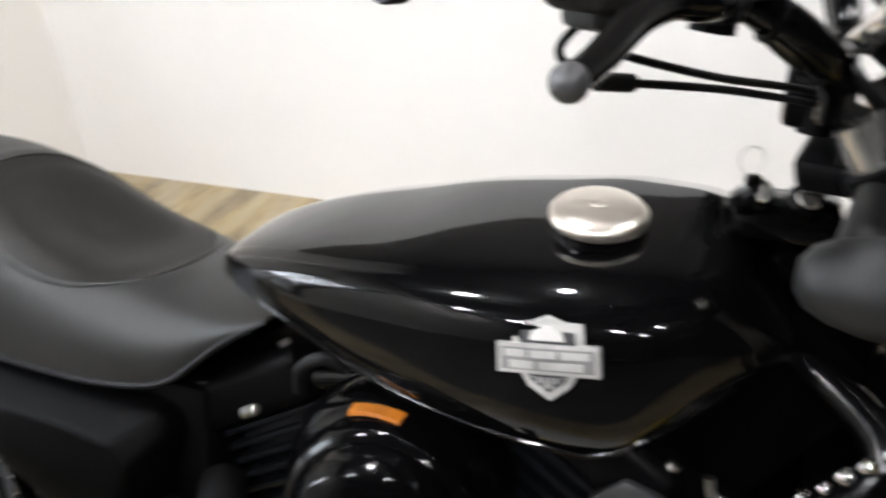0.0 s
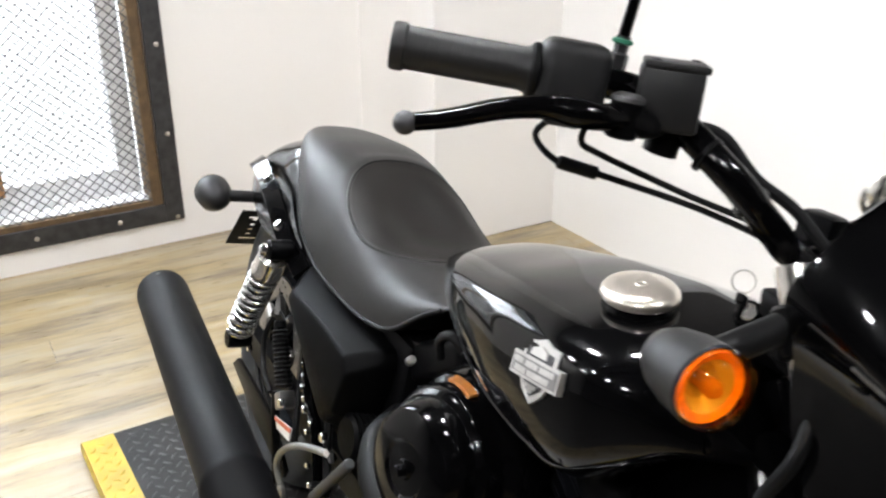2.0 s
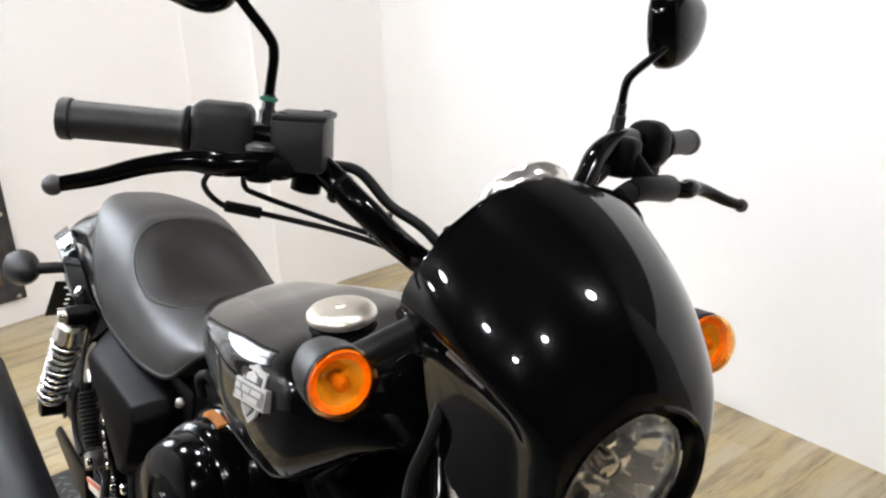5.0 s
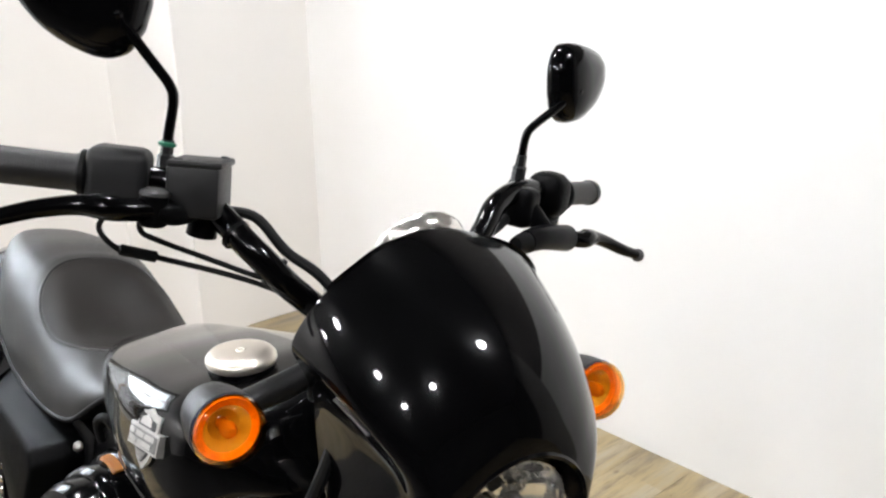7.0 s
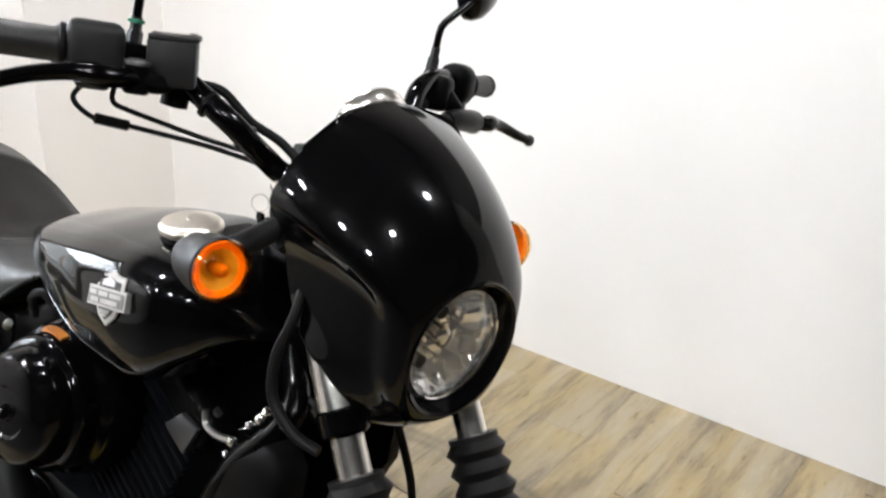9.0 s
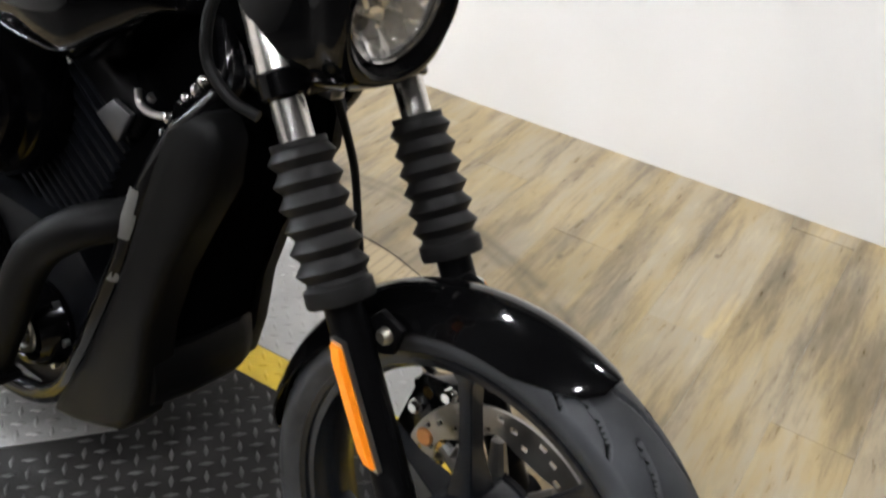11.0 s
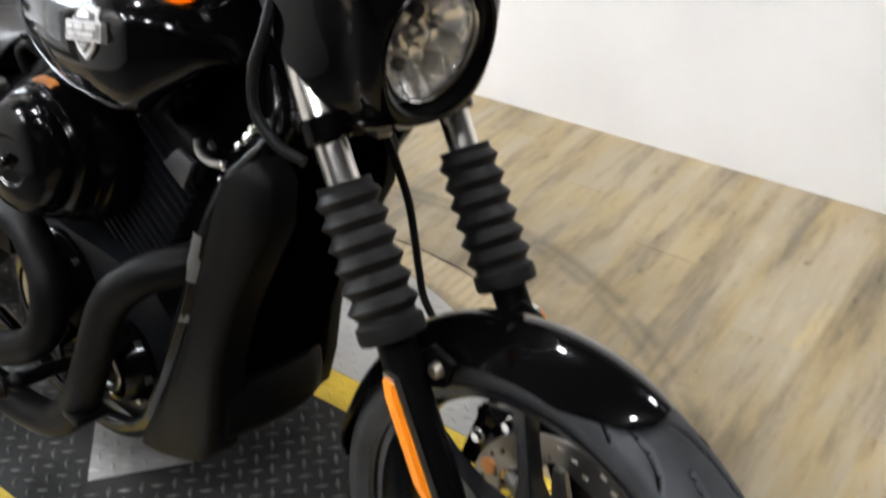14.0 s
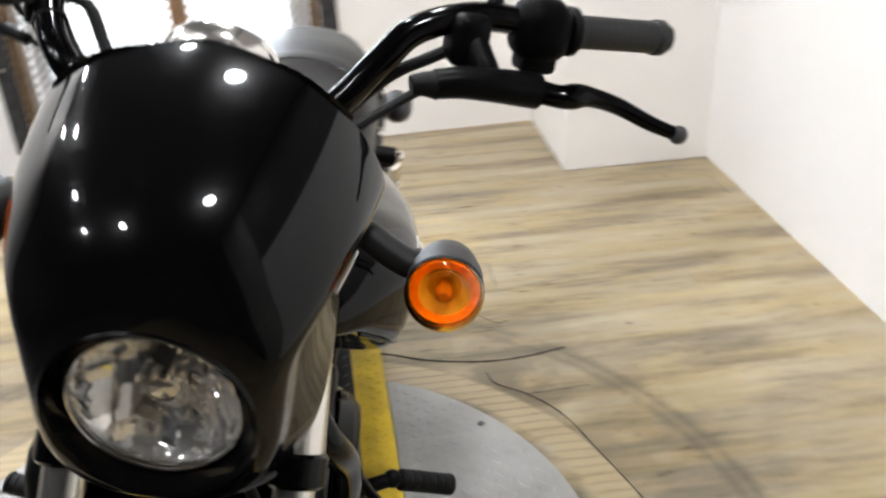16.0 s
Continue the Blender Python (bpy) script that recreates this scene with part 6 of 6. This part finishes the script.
for s in (-1, 1):
    out = [(-0.370, 0.668), (-0.352, 0.666), (-0.338, 0.648), (-0.339, 0.597), (-0.369, 0.533), (-0.399, 0.464), (-0.419, 0.387), (-0.423, 0.307), (-0.434, 0.252), (-0.462, 0.218), (-0.506, 0.198), (-0.56, 0.178), (-0.602, 0.170), (-0.592, 0.196), (-0.540, 0.285), (-0.487, 0.400), (-0.440, 0.516), (-0.399, 0.615)]
    k = 1.0 if s < 0 else 0.55
    bk = 0.0 if s < 0 else -0.030
    bm = loft([[V((x + bk, s * 0.108 * k, z)) for x, z in out], [V((x + bk, s * 0.140 * k, z)) for x, z in out],
               *[[V((-0.455 + (x + 0.455) * fx + bk, s * y * k, 0.42 + (z - 0.42) * fz)) for x, z in out] for fx, fz, y in ((0.985, 0.992, 0.1445), (0.95, 0.977, 0.1490), (0.89, 0.955, 0.1525), (0.80, 0.925, 0.1548), (0.62, 0.88, 0.1562))]])
    sd = body("radiator_shroud", bm, SHROUD, rad, "matte black radiator shroud", 50)
    if s < 0:
        body("shroud_crease", sweep([(-0.530, -0.150, 0.272), (-0.50, -0.1525, 0.268), (-0.465, -0.150, 0.270)], 0.0026, 6), SHROUD, sd)

# ---- foot controls and stand ----
for s, p0, p1, h in ((-1, (-0.742, -0.262, 0.242), (-0.762, -0.338, 0.240), (-0.738, -0.248, 0.246)), (1, (-0.775, 0.222, 0.298), (-0.808, 0.308, 0.268), (-0.770, 0.212, 0.303))):
    pr = [(0.0, 0.0), (0.013, 0.0), (0.0165, 0.004)]
    n = (V(p1) - V(p0)).length
    for k in range(6):
        g = 0.006 + (n - 0.012) * k / 6
        pr += [(0.0165, g), (0.0165, g + (n - 0.012) / 9), (0.0152, g + (n - 0.012) / 8), (0.0152, g + (n - 0.012) / 6.4)]
    pr += [(0.0170, n - 0.006), (0.0165, n - 0.001), (0.012, n), (0.0, n)]
    pg = body("footpeg", lathe(pr, along(p0, p1), 24), RUBBER, None, "black rubber footpeg with rings")
    body("peg_joint", merge(ball(h, 0.014, n=16), sweep([(-0.74, s * 0.125, h[2] - 0.04), (-0.75, s * 0.16, h[2] - 0.012), h], 0.011, 12)), SATIN, pg, "peg hinge")
gear = body("shift_lever", merge(sweep([(-0.80, 0.15, 0.30), (-0.71, 0.17, 0.335), (-0.65, 0.188, 0.362), (-0.605, 0.19, 0.388)], 0.0075, 10), sweep([(-0.625, 0.19, 0.376), (-0.615, 0.193, 0.352), (-0.608, 0.195, 0.332)], 0.005, 8)), SATIN, None, "black gear lever")
body("lever_rubber", rod((-0.612, 0.170, 0.330), (-0.606, 0.228, 0.332), 0.0135, bevel=0.004), RUBBER, gear, "black rubber toe piece")
body("brake_pedal", merge(sweep([(-0.82, -0.15, 0.24), (-0.74, -0.175, 0.215), (-0.66, -0.185, 0.22)], 0.007, 10), obox((-0.645, -0.20, 0.225), (0.04, 0.05, 0.012), None, 0.003)), SATIN, None, "black brake pedal")
body("side_stand", merge(sweep([(-0.72, 0.115, 0.15), (-0.73, 0.20, 0.08), (-0.735, 0.262, 0.058)], 0.011, 12), obox((-0.735, 0.270, 0.0515), (0.05, 0.045, 0.006), Matrix.Rotation(radians(10.5), 3, "X"), 0.002)), SATIN, None, "black side stand, down")
# rear brake master cylinder with rubber bellows
pr = [(0.0, 0.0)]
for k in range(13):
    h = 0.0078 * k
    pr += [(0.0132, h + 0.001), (0.0166, h + 0.004), (0.0132, h + 0.0072)]
mcyl = body("rear_brake_cylinder", lathe(pr + [(0.0, 0.103)], along((-1.314, -0.155, 0.350), (-1.372, -0.155, 0.434)), 22), RUBBER, None, "black ribbed rubber bellows")
body("bellows_cap", rod((-1.372, -0.155, 0.434), (-1.380, -0.155, 0.448), 0.011, bevel=0.003), SATIN, mcyl)
body("cylinder_block", obox((-1.292, -0.158, 0.338), (0.030, 0.028, 0.030), Matrix.Rotation(radians(-35), 3, "Y"), 0.004), STEEL, mcyl, "alloy brake cylinder block")
body("block_bolt", lathe([(0.0, 0.009), (0.007, 0.009), (0.009, 0.006), (0.009, 0.0), (0.0, 0.0)], along((-1.270, -0.168, 0.345), (-1.270, -1, 0.345)), 12), CHROME, mcyl, "bright bolt")
body("push_rod", sweep([(-1.338, -0.158, 0.330), (-1.322, -0.158, 0.280), (-1.287, -0.160, 0.233), (-1.252, -0.165, 0.196)], 0.0085, 10), SATIN, mcyl, "black push rod")
body("brake_line_rear", sweep([(-1.074, -0.160, 0.367), (-1.126, -0.165, 0.346), (-1.18, -0.170, 0.318), (-1.23, -0.172, 0.279), (-1.249, -0.172, 0.240), (-1.214, -0.170, 0.212)], 0.0056, 10), BRAID, mcyl, "braided brake line")
body("line_union", rod((-1.085, -0.158, 0.363), (-1.058, -0.163, 0.372), 0.0085, n=6), CHROME, mcyl, "bright hose union")
body("banjo", lathe([(0.005, -0.005), (0.011, -0.004), (0.012, 0.0), (0.011, 0.004), (0.005, 0.005)], along((-1.210, -0.172, 0.210), (-1.210, -1, 0.210)), 20, True), STEEL, mcyl, "steel banjo")
tag = body("warning_label", prism([(-1.305, 0.300), (-1.225, 0.322), (-1.230, 0.296), (-1.292, 0.284)], -0.1655, -0.1635), WHITE, None, "small white label with a red edge")
body("label_head", prism([(-1.305, 0.300), (-1.225, 0.322), (-1.226, 0.313), (-1.302, 0.294)], -0.167, -0.1657), REDPRINT, tag, "orange red edge of the label")
ribs = [(0.0, 0.0)]
for k in range(5):
    ribs += [(0.033, 0.002 + 0.008 * k), (0.036, 0.004 + 0.008 * k), (0.036, 0.007 + 0.008 * k), (0.033, 0.009 + 0.008 * k)]
body("oil_filter", lathe(ribs + [(0.030, 0.044), (0.0, 0.046)], along((-1.040, -0.112, 0.415), (-1.040, -0.30, 0.425)), 32), PLASTIC, None, "ribbed black oil filter")
body("brake_linkage", rod((-1.108, -0.160, 0.269), (-0.985, -0.170, 0.410), 0.0085, bevel=0.002), GREY, None, "dark steel linkage rod")
for p, r in (((-1.247, 0.455), 0.004), ((-1.232, 0.438), 0.0055), ((-1.226, 0.418), 0.006), ((-1.218, 0.402), 0.0065), ((-1.208, 0.388), 0.005), ((-1.198, 0.374), 0.0065), ((-1.166, 0.366), 0.005), ((-1.106, 0.378), 0.0085), ((-1.128, 0.277), 0.006), ((-1.505, 0.332), 0.008), ((-1.175, 0.345), 0.005), ((-1.150, 0.300), 0.0055)):
    body("hex_bolt", lathe([(0.0, r), (r * 0.8, r), (r, r * 0.75), (r, 0.0), (0.0, 0.0)], along((p[0], -0.157, p[1]), (p[0], -1, p[1])), 6), CHROME, None, "bright bolt head")
body("bolt_bracket", sweep([(-1.250, -0.148, 0.470), (-1.230, -0.150, 0.425), (-1.205, -0.150, 0.385), (-1.160, -0.150, 0.355), (-1.120, -0.150, 0.290)], 0.011, 10, flat=0.6), GLOSS, None, "black bracket with bolts")
for pts, r in (([(-1.425, -0.150, 0.43), (-1.432, -0.160, 0.39), (-1.40, -0.165, 0.345), (-1.345, -0.165, 0.325)], 0.0055), ([(-1.30, -0.13, 0.40), (-1.275, -0.14, 0.34), (-1.24, -0.15, 0.28)], 0.006), ([(-1.17, -0.13, 0.40), (-1.12, -0.14, 0.32), (-1.05, -0.15, 0.25)], 0.007), ([(-0.857, -0.14, 0.640), (-0.848, -0.15, 0.668), (-0.825, -0.15, 0.684), (-0.808, -0.14, 0.672)], 0.006)):
    body("rear_hose", sweep(pts, r, 10), RUBBER, None, "black hose")
body("frame_clip", rod((-0.912, -0.150, 0.606), (-0.895, -0.156, 0.618), 0.006, bevel=0.002), STEEL, None, "small bright clip")
body("rear_bracket", prism([(-1.63, 0.235), (-1.60, 0.262), (-1.36, 0.262), (-1.26, 0.215), (-1.27, 0.195), (-1.44, 0.205)], -0.150, -0.142, 0.002), SATIN, None, "satin black exhaust bracket")
body("battery_box", box((-1.30, -0.10, 0.36), (-1.00, 0.10, 0.58), 0.012), SATIN, None, "black battery box")
body("belt_guard", box((-1.62, 0.085, 0.335), (-1.05, 0.112, 0.36), 0.006), SATIN, None, "black belt guard")

# ---- floor planks, laid along y, cut at the walls ----
PW, PL = 0.152, 1.22
cuts = {}
for i in range(int((X1 - X0) / PW) + 1):
    off = (i * 0.437) % 1.0 * PL
    for j in range(-1, int((Y1 - Y0) / PL) + 1):
        x, a = X0 + (i + 0.5) * PW, Y0 + off + j * PL
        a, b = max(a, BOARDS), min(a + PL, Y1 + 0.01)
        if b - a < 0.02 or (b > PILLAR_Y + 0.3 and x < X0 + 0.1 and a > PILLAR_Y):
            continue
        size = round(b - a, 2)
        if size not in cuts:
            bm = box((-PW / 2 + 0.0002, -size / 2 + 0.0002, -0.006), (PW / 2 - 0.0002, size / 2 - 0.0002, 0.0), 0.0004, 1)
            ob = part("plank", bm, PLANK, floor)
            cuts[size] = ob.data
        else:
            ob = new("plank", cuts[size])
            ob.parent = floor
        ob.location = (x, (a + b) / 2, 0)
